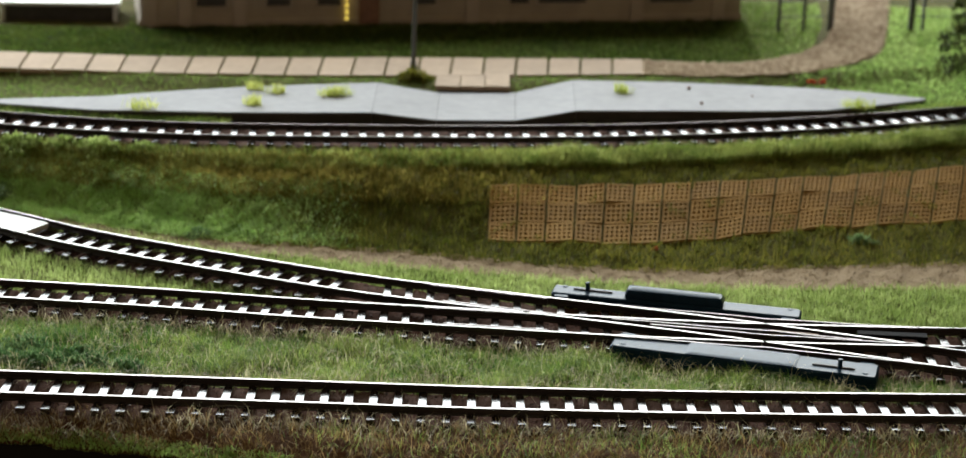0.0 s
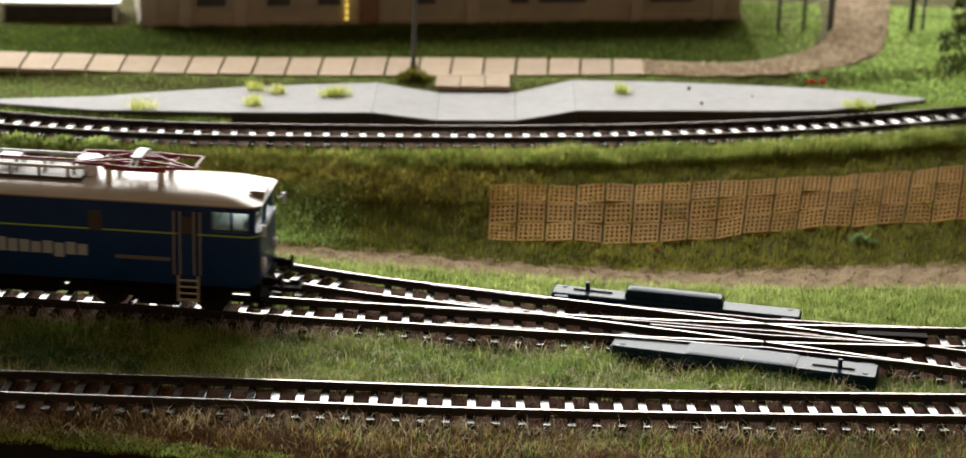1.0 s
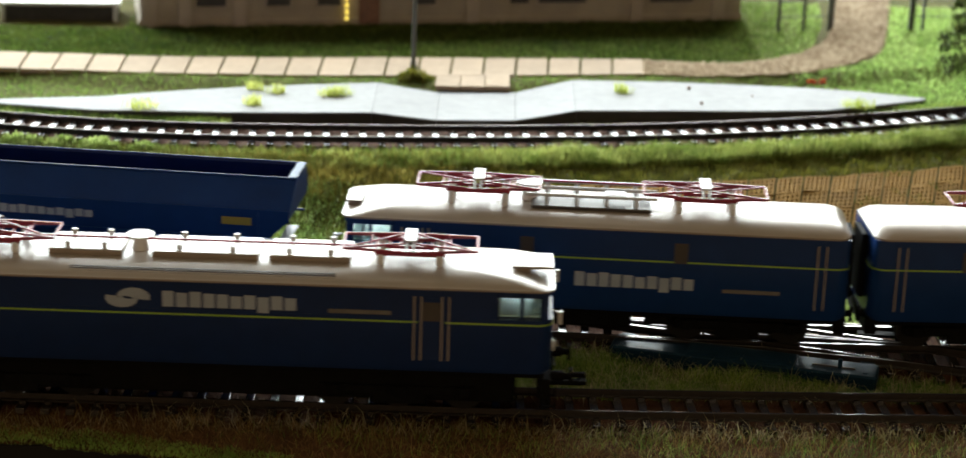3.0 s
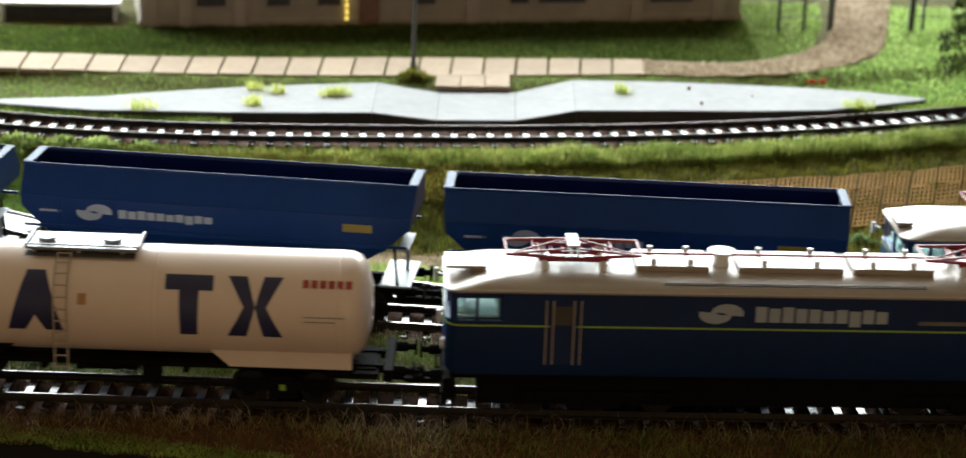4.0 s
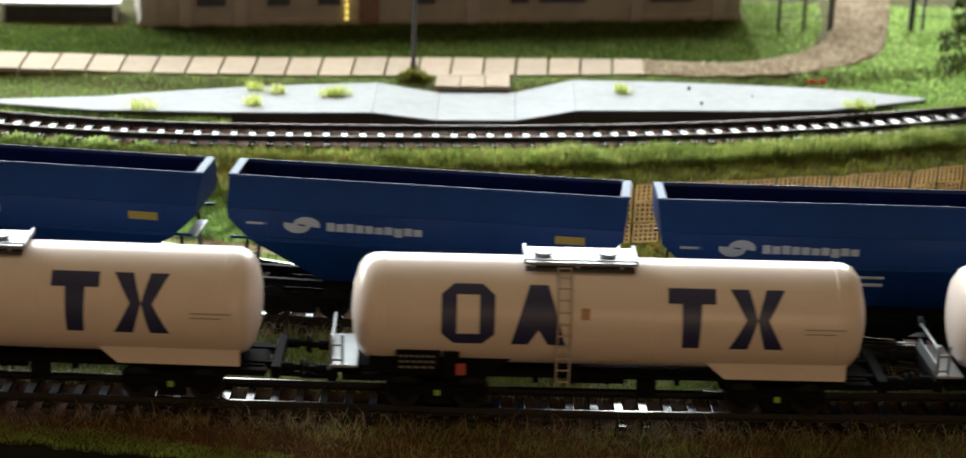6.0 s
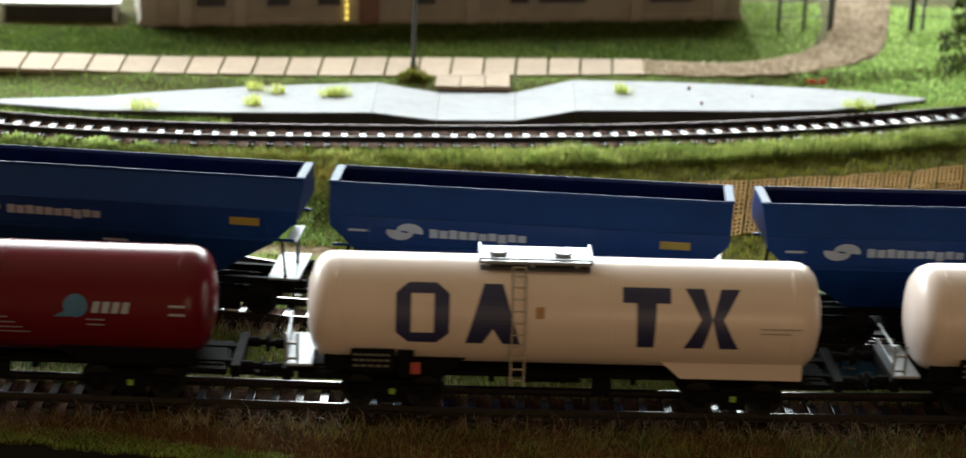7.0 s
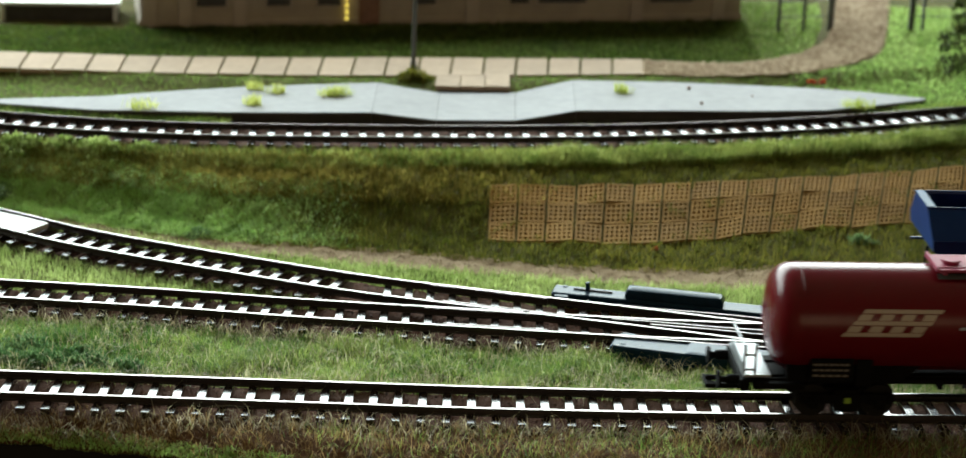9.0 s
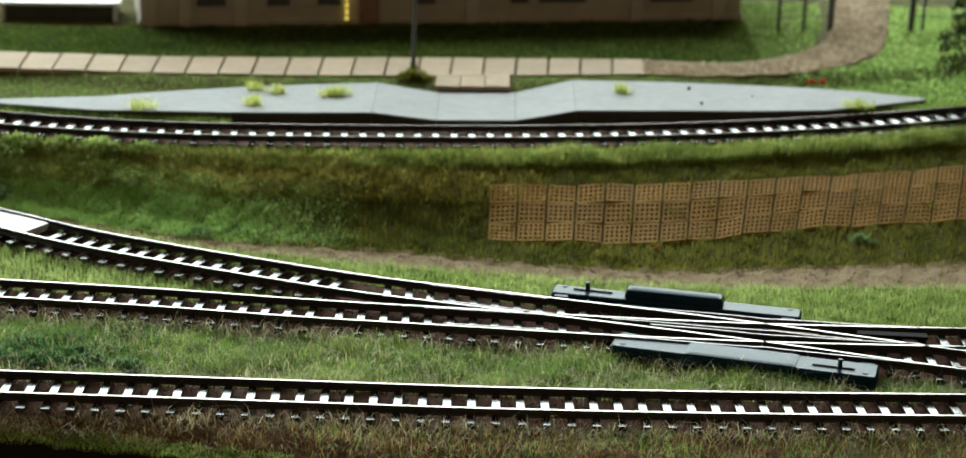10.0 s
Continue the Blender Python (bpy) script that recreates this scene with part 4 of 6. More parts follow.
                hl = rod(bmesh.new(), (e, y * 0.0105, z0 + 0.0075), (e + s * 0.0009, y * 0.0105, z0 + 0.0075), 0.0019, 14)
                l = part("headlight", hl, M["grey"], t, smooth=True)
                part("lens", rod(bmesh.new(), (e + s * 0.0009, y * 0.0105, z0 + 0.0075), (e + s * 0.0011, y * 0.0105, z0 + 0.0075), 0.0014, 14), M["white"], l)
                mr = rod(bmesh.new(), (e + s * 0.0005, y * (hw - 0.002), zs - 0.006), (e + s * 0.002, y * (hw + 0.0012), zs - 0.006), 0.0003, 6)
                box(mr, e + s * 0.002, y * (hw + 0.0014), zs - 0.007, 0.0012, 0.0018, 0.004, 0.0002)
                part("mirror", mr, M["grey"], t)
            vis = box(bmesh.new(), e - s * (visor[2] + visor[0] / 2), 0, zs + h * visor[1], visor[0], 0.0135, visor[3], 0.0003)
            box(vis, e - s * (visor[2] + visor[0] - 0.003), 0, zs + h * (visor[1] - 0.25), 0.004, 0.0115, h * 0.5)
            part("sun_visor", vis, M["beige"], t)
            pl = bmesh.new()
            box(pl, e - s * 0.0005, 0, 0.0045, 0.0022, 0.026, 0.0040, 0.0006)
            box(pl, e - s * 0.0018, 0, 0.0095, 0.004, 0.030, 0.0065, 0.0005)
            part("buffer_beam", pl, M["frame"], t)
            hr = bmesh.new()
            for y in (-1, 1):
                ladder(hr, e - s * 0.003, e + s * 0.0015, 0.003, 0.0105, y * (hw - 0.002), 2, 0.0003)
                rod(hr, (e + s * 0.0012, y * 0.004, z0 + 0.001), (e + s * 0.0012, y * 0.012, z0 + 0.001), 0.0003, 6)
            part("step", hr, M["frame"], t)
        else:
            bl = box(bmesh.new(), e + s * 0.0008, 0, (z0 + zs) / 2 + 0.002, 0.0022, 0.014, zs - z0 - 0.006, 0.0006)
            part("gangway_bellows", bl, M["frame"], t)
            part("buffer_beam", box(bmesh.new(), e - s * 0.0018, 0, 0.0092, 0.004, 0.030, 0.006, 0.0005), M["frame"], t)
        buffers(t, e + (0 if has else -s * 0.002), s, reach=0.0068 if has else 0.0045)
        if has:
            coupler(t, e, s)
    for x0, x1, steps in doors:
        for side in (-1, 1):
            y = side * hw
            if x1 - x0 > 0.006:
                d = plate(bmesh.new(), rect(x0 + 0.0012, x1 - 0.0012, z0 + 0.004, zs - 0.0025), y + (0 if side < 0 else 0.0002), 0.0002)
                dr = part("door", d, paint, t)
                part("pane", plate(bmesh.new(), rect(x0 + 0.0024, x1 - 0.0024, zs - 0.010, zs - 0.004), y + (-0.0002 if side < 0 else 0.0003), 0.0001), M["vent"], dr)
            for x in ((x0, x0 + 0.0021, x1 - 0.0021, x1) if x1 - x0 > 0.006 else (x0, x0 + 0.0028)):
                part("handrail", rod(bmesh.new(), (x, y + side * 0.0007, z0 + 0.004), (x, y + side * 0.0007, zs - 0.002), 0.00022, 6), M["rod"], t, "thin cream handrail")
            if steps:
                ladder_part("ladder", x0 + 0.0014, x1 - 0.0008, 0.0058, z0 + 0.0035, y + side * 0.0005, 4, 0.0004, M["rod"], t, "cream step ladder")
    for x in pantos:
        pantograph(t, x, zt + 0.0012 + rise, rise)
    gear = bmesh.new()
    ps = sorted(pantos)
    q0, q1 = ps[0] + 0.018, ps[-1] - 0.018
    xd = q1 + 0.001
    if boxes:
        xd = -0.021
        for x0, x1 in boxes:
            part("roof_box", box(bmesh.new(), (x0 + x1) / 2, 0, zt + 0.0007, x1 - x0, 0.0165, 0.0020, 0.0005), M["beige"], t, "low pale box on the roof")
            for y in (-0.0060, 0.0060):
                for d in (0.25, 0.75):
                    part("insulator", rod(bmesh.new(), (x0 + (x1 - x0) * d, y, zt + 0.001), (x0 + (x1 - x0) * d, y, zt + 0.0034), 0.0009, 8), M["grey"], t)
    else:
        part("roof_recess", box(bmesh.new(), (q0 + q1) / 2, 0.0, zt + 0.0004, q1 - q0, 0.0185, 0.0012, 0.0003), M["vent"], t, "dark recess under the roof bars")
        for y in (-0.0082, -0.001, 0.0075):
            rod(gear, (q0 - 0.002, y, zt + 0.0022 + rise), (q1 + 0.002, y, zt + 0.0022 + rise), 0.0006, 6)
        for k in range(4):
            x = q0 + (q1 - q0) * (k + 0.5) / 4
            for y in (-0.0082, -0.001, 0.0075):
                rod(gear, (x, y, zt), (x, y, zt + 0.0022 + rise), 0.0007, 8)
        box(gear, q0 + (q1 - q0) * 0.3, 0.003, zt + 0.0018 + rise, (q1 - q0) * 0.18, 0.005, 0.0014, 0.0004)
    if gear.verts:
        part("roof_gear", gear, M["grey"], t, "pale grey roof equipment")
    disc = rod(bmesh.new(), (xd, -0.001, zt), (xd, -0.001, zt + 0.0032 + rise), 0.0028, 16, 0.0022)
    rod(disc, (xd, -0.001, zt + 0.0032 + rise), (xd, -0.001, zt + 0.0040 + rise), 0.0043, 20)
    part("roof_disc", disc, M["white"], t, smooth=True)
    part("roof_cable", rod(bmesh.new(), (ps[0] + 0.012, -0.004, zt + 0.0036 + rise), (ps[-1] - 0.012, -0.004, zt + 0.0036 + rise), 0.0004, 6), M["panto"], t)
    # markings on both sides
    mk = bmesh.new()
    ex, wx0, wx1, wz0, wz1 = word
    y = -hw - 0.0001
    emblem(mk, ex, (wz0 + wz1) / 2, 0.0150, 0.0068, y)
    word_band(mk, wx0, wx1, wz0, wz1, y)
    two_sides("marking", mk, M["markp"], t, "pale plain device and band on the side", shift)
    nb = bmesh.new()
    for n0 in (wx1 + 0.009,):
        bars(nb, n0, n0 + 0.019, wz0 - 0.0003, wz0 + 0.0010, 1, y, 0.0)
    two_sides("number_strip", nb, M["dim"], t, "", shift)
    for x in (vents or ()):
        two_sides("side_window", plate(bmesh.new(), rect(x, x + 0.0045, zs - 0.0105, zs - 0.0035), -hw, 0.00025), M["vent"], t, "small dark side window")
    # underframe
    uf = box(bmesh.new(), 0, 0, z0 - 0.001, L - 0.004, hw * 2 - 0.006, 0.0028, 0.0005)
    if tank:
        box(uf, 0, 0, 0.0075, L * 0.16, hw * 2 - 0.010, 0.0075, 0.0012)
        box(uf, L * 0.13, -0.0115, 0.0085, 0.009, 0.004, 0.005, 0.0006)
        box(uf, -L * 0.13, 0.0115, 0.0085, 0.009, 0.004, 0.005, 0.0006)
    else:
        box(uf, 0, 0, 0.0088, L * 0.90, hw * 2 - 0.010, 0.0110, 0.0010)
    part("underframe", uf, M["frame"], t)
    for x in bx:
        bogie(t, x, axles, r=0.0066, half=0.0125)
    return t


twin = "sections of the blue twin locomotive"
lead = locomotive("locomotive_section", 0.1690, 0.0172, 0.0115, 0.0400, 0.0440, "dark blue electric locomotive section with beige roof and yellow stripe", twin, (False, True),
                  (-0.0175, 0.0175), (-0.049, 0.049), ((0.0555, 0.0645, True), (-0.0762, -0.0726, False)), (-0.036, 0.040), (-0.0260, -0.0140, 0.0262, 0.0202, 0.0252), vents=(-0.0545, -0.0250, 0.0262), slope=0.013, rise=0.0021, visor=(0.0055, 0.66, 0.0, 0.0007), belt=0.635, shift=0.0075)
follow = copy_thing(lead, pose(0, 0, 0))
tagged(follow, "dark blue electric locomotive section coupled back to back")
six = locomotive("locomotive", 0.2119, 0.0174, 0.0150, 0.0416, 0.0460, "long dark blue six-axle electric locomotive with beige roof", "", (True, True),
                 (-0.0200, 0.0, 0.0200), (-0.0595, 0.0595), ((0.0640, 0.0745, False), (-0.0755, -0.0650, False)), (-0.067, 0.062), (-0.0225, -0.0120, 0.0290, 0.0335, 0.0385), vents=(), tank=False, paint=M["inkblue"], slope=0.017, rise=0.0008, visor=(0.0125, 0.96, 0.0, 0.0009), boxes=((-0.048, -0.0255), (-0.0165, 0.016), (0.019, 0.044)))
lv = bmesh.new()
for k in range(5):
    for s in (-1, 1):
        box(lv, 0.0, s * (0.01665 - 0.00045 * k), 0.0426 + 0.00055 * k, 0.080, 0.0006, 0.00022)
part("louvre", lv, M["vent"], six, "dark horizontal roof louvres")


def on_tank(bm, pts, R, zc, lift=0.00012, n=6):
    """Lays a flat outline (x, angle in degrees above level) on the near side of a round tank: pts is a quad strip of (x0, x1, angle)."""
    for sgn in (-1,):
        rows = []
        for x0, x1, ang in pts:
            a = radians(ang)
            rows.append([bm.verts.new((x, -(R + lift) * math.cos(a), zc + (R + lift) * math.sin(a))) for x in (x0, x1)])
        for p, q in zip(rows, rows[1:]):
            bm.faces.new((p[0], p[1], q[1], q[0]))


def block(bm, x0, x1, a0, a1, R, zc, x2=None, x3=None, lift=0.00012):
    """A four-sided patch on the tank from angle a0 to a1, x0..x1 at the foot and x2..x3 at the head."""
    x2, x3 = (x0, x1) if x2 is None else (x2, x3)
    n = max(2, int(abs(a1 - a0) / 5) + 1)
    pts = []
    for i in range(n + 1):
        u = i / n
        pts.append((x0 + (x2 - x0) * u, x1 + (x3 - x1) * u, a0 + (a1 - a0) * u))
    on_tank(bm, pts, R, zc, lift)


def tank_body(L, R, zc):
    """A round tank with dished ends."""
    bm = bmesh.new()
    n = 40
    prof = [(-L / 2, 0.0), (-L / 2 + 0.0006, R * 0.45), (-L / 2 + 0.0022, R * 0.78), (-L / 2 + 0.0042, R * 0.93), (-L / 2 + 0.0066, R * 0.99), (-L / 2 + 0.009, R)]
    prof += [(x, R) for x in np.linspace(-L / 2 + 0.02, L / 2 - 0.02, 14)]
    prof += [(-x, r) for x, r in prof[:6][::-1]]
    rings = []
    for x, r in prof:
        if r == 0:
            rings.append([bm.verts.new((x, 0, zc))])
        else:
            rings.append([bm.verts.new((x, r * math.cos(i * math.tau / n), zc + r * math.sin(i * math.tau / n))) for i in range(n)])
    for p, q in zip(rings, rings[1:]):
        for i in range(n):
            j = (i + 1) % n
            if len(p) == 1:
                bm.faces.new((p[0], q[j], q[i]))
            elif len(q) == 1:
                bm.faces.new((p[i], p[j], q[0]))
            else:
                bm.faces.new((p[i], p[j], q[j], q[i]))
    return bm


def tank_wagon(name, L, shell, walk_mat, label, group):
    t = tagged(empty(name), label, "tank wagon", group)
    R, zc = 0.0167, 0.0298
    body = part("tank", tank_body(L, R, zc), shell, t, smooth=True)
    for x in (-L / 2 + 0.010, 0.0135, L / 2 - 0.010):
        seams = bmesh.new()
        rings = [[seams.verts.new((x + d, (R + e) * math.cos(i * math.tau / 40), zc + (R + e) * math.sin(i * math.tau / 40))) for i in range(40)] for d, e in ((-0.0005, -0.0001), (-0.0003, 0.00012), (0.0003, 0.00012), (0.0005, -0.0001))]
        for p, q in zip(rings, rings[1:]):
            for i in range(40):
                seams.faces.new((p[i], p[(i + 1) % 40], q[(i + 1) % 40], q[i]))
        part("seam", seams, shell, body, smooth=True)
    for s in (-1, 1):
        sk = bmesh.new()
        x0, x1 = s * 0.030, s * (L / 2 - 0.006)
        for y in (-0.0105, 0.0105):
            p = [(x0, 0.0174), (s * 0.036, 0.0122), (x1, 0.0122), (x1, 0.0176)] if s > 0 else [(x1, 0.0176), (x1, 0.0122), (s * 0.036, 0.0122), (x0, 0.0174)]
            plate(sk, p, y + 0.0008, 0.0016)
        part("saddle", sk, shell if s > 0 and shell is M["cream"] else M["frame"], t)
    # walkway with two manhole lids and raised ends
    w = bmesh.new()
    zt = zc + R
    box(w, -0.0095, 0, zt + 0.0008, 0.034, 0.0150, 0.0009, 0.0002)
    for x in (-0.0265, 0.0075):
        box(w, x, 0, zt + 0.0014, 0.0008, 0.0150, 0.0018, 0.0002)
    for x in (-0.024, -0.0105, 0.003):
        box(w, x, 0, zt + 0.0001, 0.0014, 0.014, 0.0018, 0.0002)
    rod(w, (-0.0265, -0.0073, zt + 0.0020), (0.0075, -0.0073, zt + 0.0020), 0.0003, 6)
    wk = part("walkway", w, walk_mat, t)
    for x in (-0.021, -0.001):
        part("manhole", rod(rod(bmesh.new(), (x, -0.001, zt + 0.0010), (x, -0.001, zt + 0.0022), 0.0026, 14), (x, -0.001, zt + 0.0022), (x, -0.001, zt + 0.0028), 0.0031, 14), walk_mat, wk, smooth=True)
    # thin dark strip laid on the tank just below the walkway
    sh = bmesh.new()
    block(sh, -0.0265, 0.0070, 61, 69, R, zc, lift=0.0008)
    part("walkway_dark_strip", sh, M["dark"], wk)
    ld = bmesh.new()
    for x in (-0.0165, -0.0125):
        for a in range(-60, 70, 5):
            p, q = radians(a), radians(a + 5)
            rr = R + 0.0011
            rod(ld, (x, -rr * math.cos(max(p, -0.2)), zc + rr * math.sin(p) if p > -0.2 else zc - rr * 0.2 - (abs(p) - 0.2) * rr), (x, -rr * math.cos(max(q, -0.2)), zc + rr * math.sin(q) if q > -0.2 else zc - rr * 0.2 - (abs(q) - 0.2) * rr), 0.00028, 5)
    for a in range(-55, 70, 12):
        p = radians(a)
        rr = R + 0.0011
        yy, zz = (-rr * math.cos(p), zc + rr * math.sin(p)) if p > -0.2 else (-rr * math.cos(0.2), zc - rr * 0.2 - (abs(p) - 0.2) * rr)
        rod(ld, (-0.0165, yy, zz), (-0.0125, yy, zz), 0.00028, 5)
    part("ladder", ld, M["rod"] if shell is M["cream"] else shell, t)
    fr = bmesh.new()
    Lb = 0.1865 / 2 - 0.0075
    for y in (-0.006, 0.006):
        box(fr, 0, y, 0.0112, Lb * 2 - 0.004, 0.0022, 0.0026, 0.0003)
    for s in (-1, 1):
        box(fr, s * (Lb - 0.001), 0, 0.0118, 0.003, 0.0285, 0.0040, 0.0004)
        box(fr, s * (Lb - 0.012), 0, 0.0105, 0.016, 0.024, 0.002, 0.0003)
    for k in range(-2, 3):
        box(fr, k * 0.011, 0, 0.0098, 0.0016, 0.016, 0.003)
    # plate added between the sills to block window reflections below the tank
    box(fr, 0, 0, 0.0112, Lb * 2 - 0.010, 0.0180, 0.0016, 0.0003)
    rod(fr, (-0.03, -0.009, 0.0068), (0.03, -0.009, 0.0068), 0.0005, 6)
    rod(fr, (-0.012, 0.0, 0.0085), (0.006, 0.0, 0.0085), 0.0030, 12)
    box(fr, 0.012, -0.010, 0.0085, 0.006, 0.003, 0.005, 0.0005)
    part("underframe", fr, M["frame"], t)
    for s in (-1, 1):
        bogie(t, s * 0.0525, (-0.0104, 0.0104), r=0.0053)
        buffers(t, s * Lb, s, reach=0.0072)
        coupler(t, s * (Lb - 0.002), s)
    dk = box(bmesh.new(), -Lb + 0.0045, 0, 0.0146, 0.0085, 0.027, 0.0008, 0.0002)
    box(dk, -Lb + 0.0006, 0.0, 0.0165, 0.0006, 0.022, 0.0035, 0.0002)
    d = part("end_platform", dk, M["steel"], t, "shiny pale end platform")
    part("railing", ladder(rod(bmesh.new(), (-Lb + 0.001, -0.012, 0.0225), (-Lb + 0.001, 0.012, 0.0225), 0.0004, 6), -Lb + 0.0006, -Lb + 0.004, 0.0148, 0.0245, -0.012, 2, 0.00045), M["steel"], d)
    # brake data box and a warning plate low on the near side
    bxm = box(bmesh.new(), -0.0585, -0.0150, 0.0175, 0.0135, 0.0012, 0.0070, 0.0002)
    box(bxm, -0.0485, -0.0150, 0.0165, 0.0050, 0.0012, 0.0085, 0.0002)
    bp = part("data_panel", bxm, M["frame"], t)
    db = bmesh.new()
    for r in range(3):
        bars(db, -0.0645, -0.0530, 0.0155 + r * 0.0018, 0.0162 + r * 0.0018, 5 + r, -0.0157)
    part("small_text", db, M["dim"], bp)
    if shell is M["cream"]:
        part("warning_plate", plate(bmesh.new(), rect(-0.0470, -0.0440, 0.0135, 0.0172), -0.0152, 0.0006), M["redmark"], t, "small orange-red plate")
    for x in (-0.0525, 0.0525):
        part("yellow_mark", plate(bmesh.new(), rect(x - 0.0009, x + 0.0009, 0.0058, 0.0076), -0.0136, 0.0002), M["yellow"], t)
    return t, R, zc


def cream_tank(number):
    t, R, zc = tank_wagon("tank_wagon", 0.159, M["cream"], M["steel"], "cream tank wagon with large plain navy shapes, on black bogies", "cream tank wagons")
    nv = bmesh.new()
    lo, hi = -20.0, 46.0
    m1 = (lo + hi) / 2
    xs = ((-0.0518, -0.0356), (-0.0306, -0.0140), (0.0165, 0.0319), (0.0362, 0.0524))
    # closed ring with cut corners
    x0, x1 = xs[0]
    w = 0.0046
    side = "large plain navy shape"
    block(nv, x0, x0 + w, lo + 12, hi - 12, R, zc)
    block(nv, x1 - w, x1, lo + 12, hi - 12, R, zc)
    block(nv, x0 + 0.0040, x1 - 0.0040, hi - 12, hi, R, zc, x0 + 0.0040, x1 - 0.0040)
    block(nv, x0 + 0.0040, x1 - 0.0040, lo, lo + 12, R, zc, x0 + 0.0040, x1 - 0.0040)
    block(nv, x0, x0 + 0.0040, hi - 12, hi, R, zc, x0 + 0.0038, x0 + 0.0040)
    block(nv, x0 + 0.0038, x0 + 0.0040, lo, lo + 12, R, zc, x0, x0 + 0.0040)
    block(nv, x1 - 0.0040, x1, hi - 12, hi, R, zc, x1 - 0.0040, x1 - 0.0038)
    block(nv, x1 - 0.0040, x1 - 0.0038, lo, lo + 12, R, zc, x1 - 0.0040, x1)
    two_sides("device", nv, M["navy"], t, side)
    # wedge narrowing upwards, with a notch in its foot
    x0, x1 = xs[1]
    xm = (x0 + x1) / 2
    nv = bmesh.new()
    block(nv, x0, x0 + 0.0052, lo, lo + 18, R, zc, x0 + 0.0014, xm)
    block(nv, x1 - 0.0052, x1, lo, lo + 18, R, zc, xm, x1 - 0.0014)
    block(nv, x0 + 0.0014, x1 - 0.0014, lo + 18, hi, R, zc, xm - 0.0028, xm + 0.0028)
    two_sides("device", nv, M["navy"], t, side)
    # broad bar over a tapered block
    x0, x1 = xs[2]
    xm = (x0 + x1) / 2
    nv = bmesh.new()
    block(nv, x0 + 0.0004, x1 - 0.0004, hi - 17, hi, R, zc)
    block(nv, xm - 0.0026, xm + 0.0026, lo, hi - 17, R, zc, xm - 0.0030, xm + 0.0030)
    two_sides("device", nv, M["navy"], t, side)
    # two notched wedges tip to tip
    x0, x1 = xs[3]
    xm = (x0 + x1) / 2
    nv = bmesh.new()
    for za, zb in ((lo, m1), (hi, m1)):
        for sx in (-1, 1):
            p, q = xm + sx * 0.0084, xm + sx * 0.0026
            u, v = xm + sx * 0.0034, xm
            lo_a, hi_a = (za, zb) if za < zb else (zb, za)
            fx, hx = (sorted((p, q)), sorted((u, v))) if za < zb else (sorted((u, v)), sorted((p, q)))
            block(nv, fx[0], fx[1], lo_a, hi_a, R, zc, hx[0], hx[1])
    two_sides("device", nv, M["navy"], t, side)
    for r in range(2):
        sm = bmesh.new()
        block(sm, 0.0590, 0.0715 - 0.003 * r, 4 - 5 * r, 4.9 - 5 * r, R, zc)
        part("small_text", sm, M["dim"], t)
    ob = bmesh.new()
    block(ob, -0.0095, -0.0068, 10, 22, R, zc)
    part("hazard_mark", ob, M["orange"], t)
    if number:
        nb = bmesh.new()
        for i in range(6):
            x = 0.0585 + 0.0026 * i
            block(nb, x, x + 0.0019, 35, 44, R, zc)
        part("number_strip", nb, M["redmark"], t, "red number reduced to blocks")
    return t


def red_tank():
    t, R, zc = tank_wagon("tank_wagon", 0.1555, M["redt"], M["redw"], "dark red tank wagon with white devices and a white gauge strip", "")
    wb = bmesh.new()
    for i in range(5):
        a0 = -2 + i * 6.2
        x = -0.0572 + i * 0.0016
        if i in (0, 2, 4):
            block(wb, x, x + 0.0245, a0, a0 + 4.2, R, zc, x + 0.0010, x + 0.0255)
        else:
            for k in range(4):
                block(wb, x + k * 0.0066, x + k * 0.0066 + 0.004, a0 - 1.5, a0 + 5.2, R, zc, x + k * 0.0066 + 0.0012, x + k * 0.0066 + 0.0052)
    part("device", wb, M["rod"], t, "pale slanted striped device")
    gs = bmesh.new()
    block(gs, 0.0018, 0.0062, -35, 51, R, zc)
    part("gauge_strip", gs, M["rod"], t, "pale vertical gauge strip")
    bs = bmesh.new()
    on_tank(bs, [(0.0368 - 0.0037 * math.cos(radians(a)), 0.0368 + 0.0037 * math.cos(radians(a)), 9 + 12.5 * math.sin(radians(a))) for a in range(-85, 90, 10)], R, zc)
    block(bs, 0.0300, 0.035, -3, 5, R, zc, 0.0345, 0.037)
    part("disc_device", bs, M["signblue"], t, "blue round device")
    rows = [(0.0415 + 0.003 * i, 0.0436 + 0.003 * i, 2, 14, 0.0008) for i in range(4)]
    rows += [(0.0090, 0.0160 + 0.0022 * r, -6 - 6 * r, -5 - 6 * r, 0.0) for r in range(4)]
    rows += [(0.0650, 0.0700, 10 - 9 * r, 12.5 - 9 * r, 0.0) for r in range(2)]
    rows += [(0.0400, 0.0455, -6 - 6 * r, -4.8 - 6 * r, 0.0) for r in range(2)]
    rows += [(-0.0205, -0.0165, 6, 9, 0.0)]
    for x0, x1, a0, a1, lean in rows:
        tx = bmesh.new()
        block(tx, x0, x1, a0, a1, R, zc, x0 + lean, x1 + lean)
        part("small_text", tx, M["markp"], t)
    return t


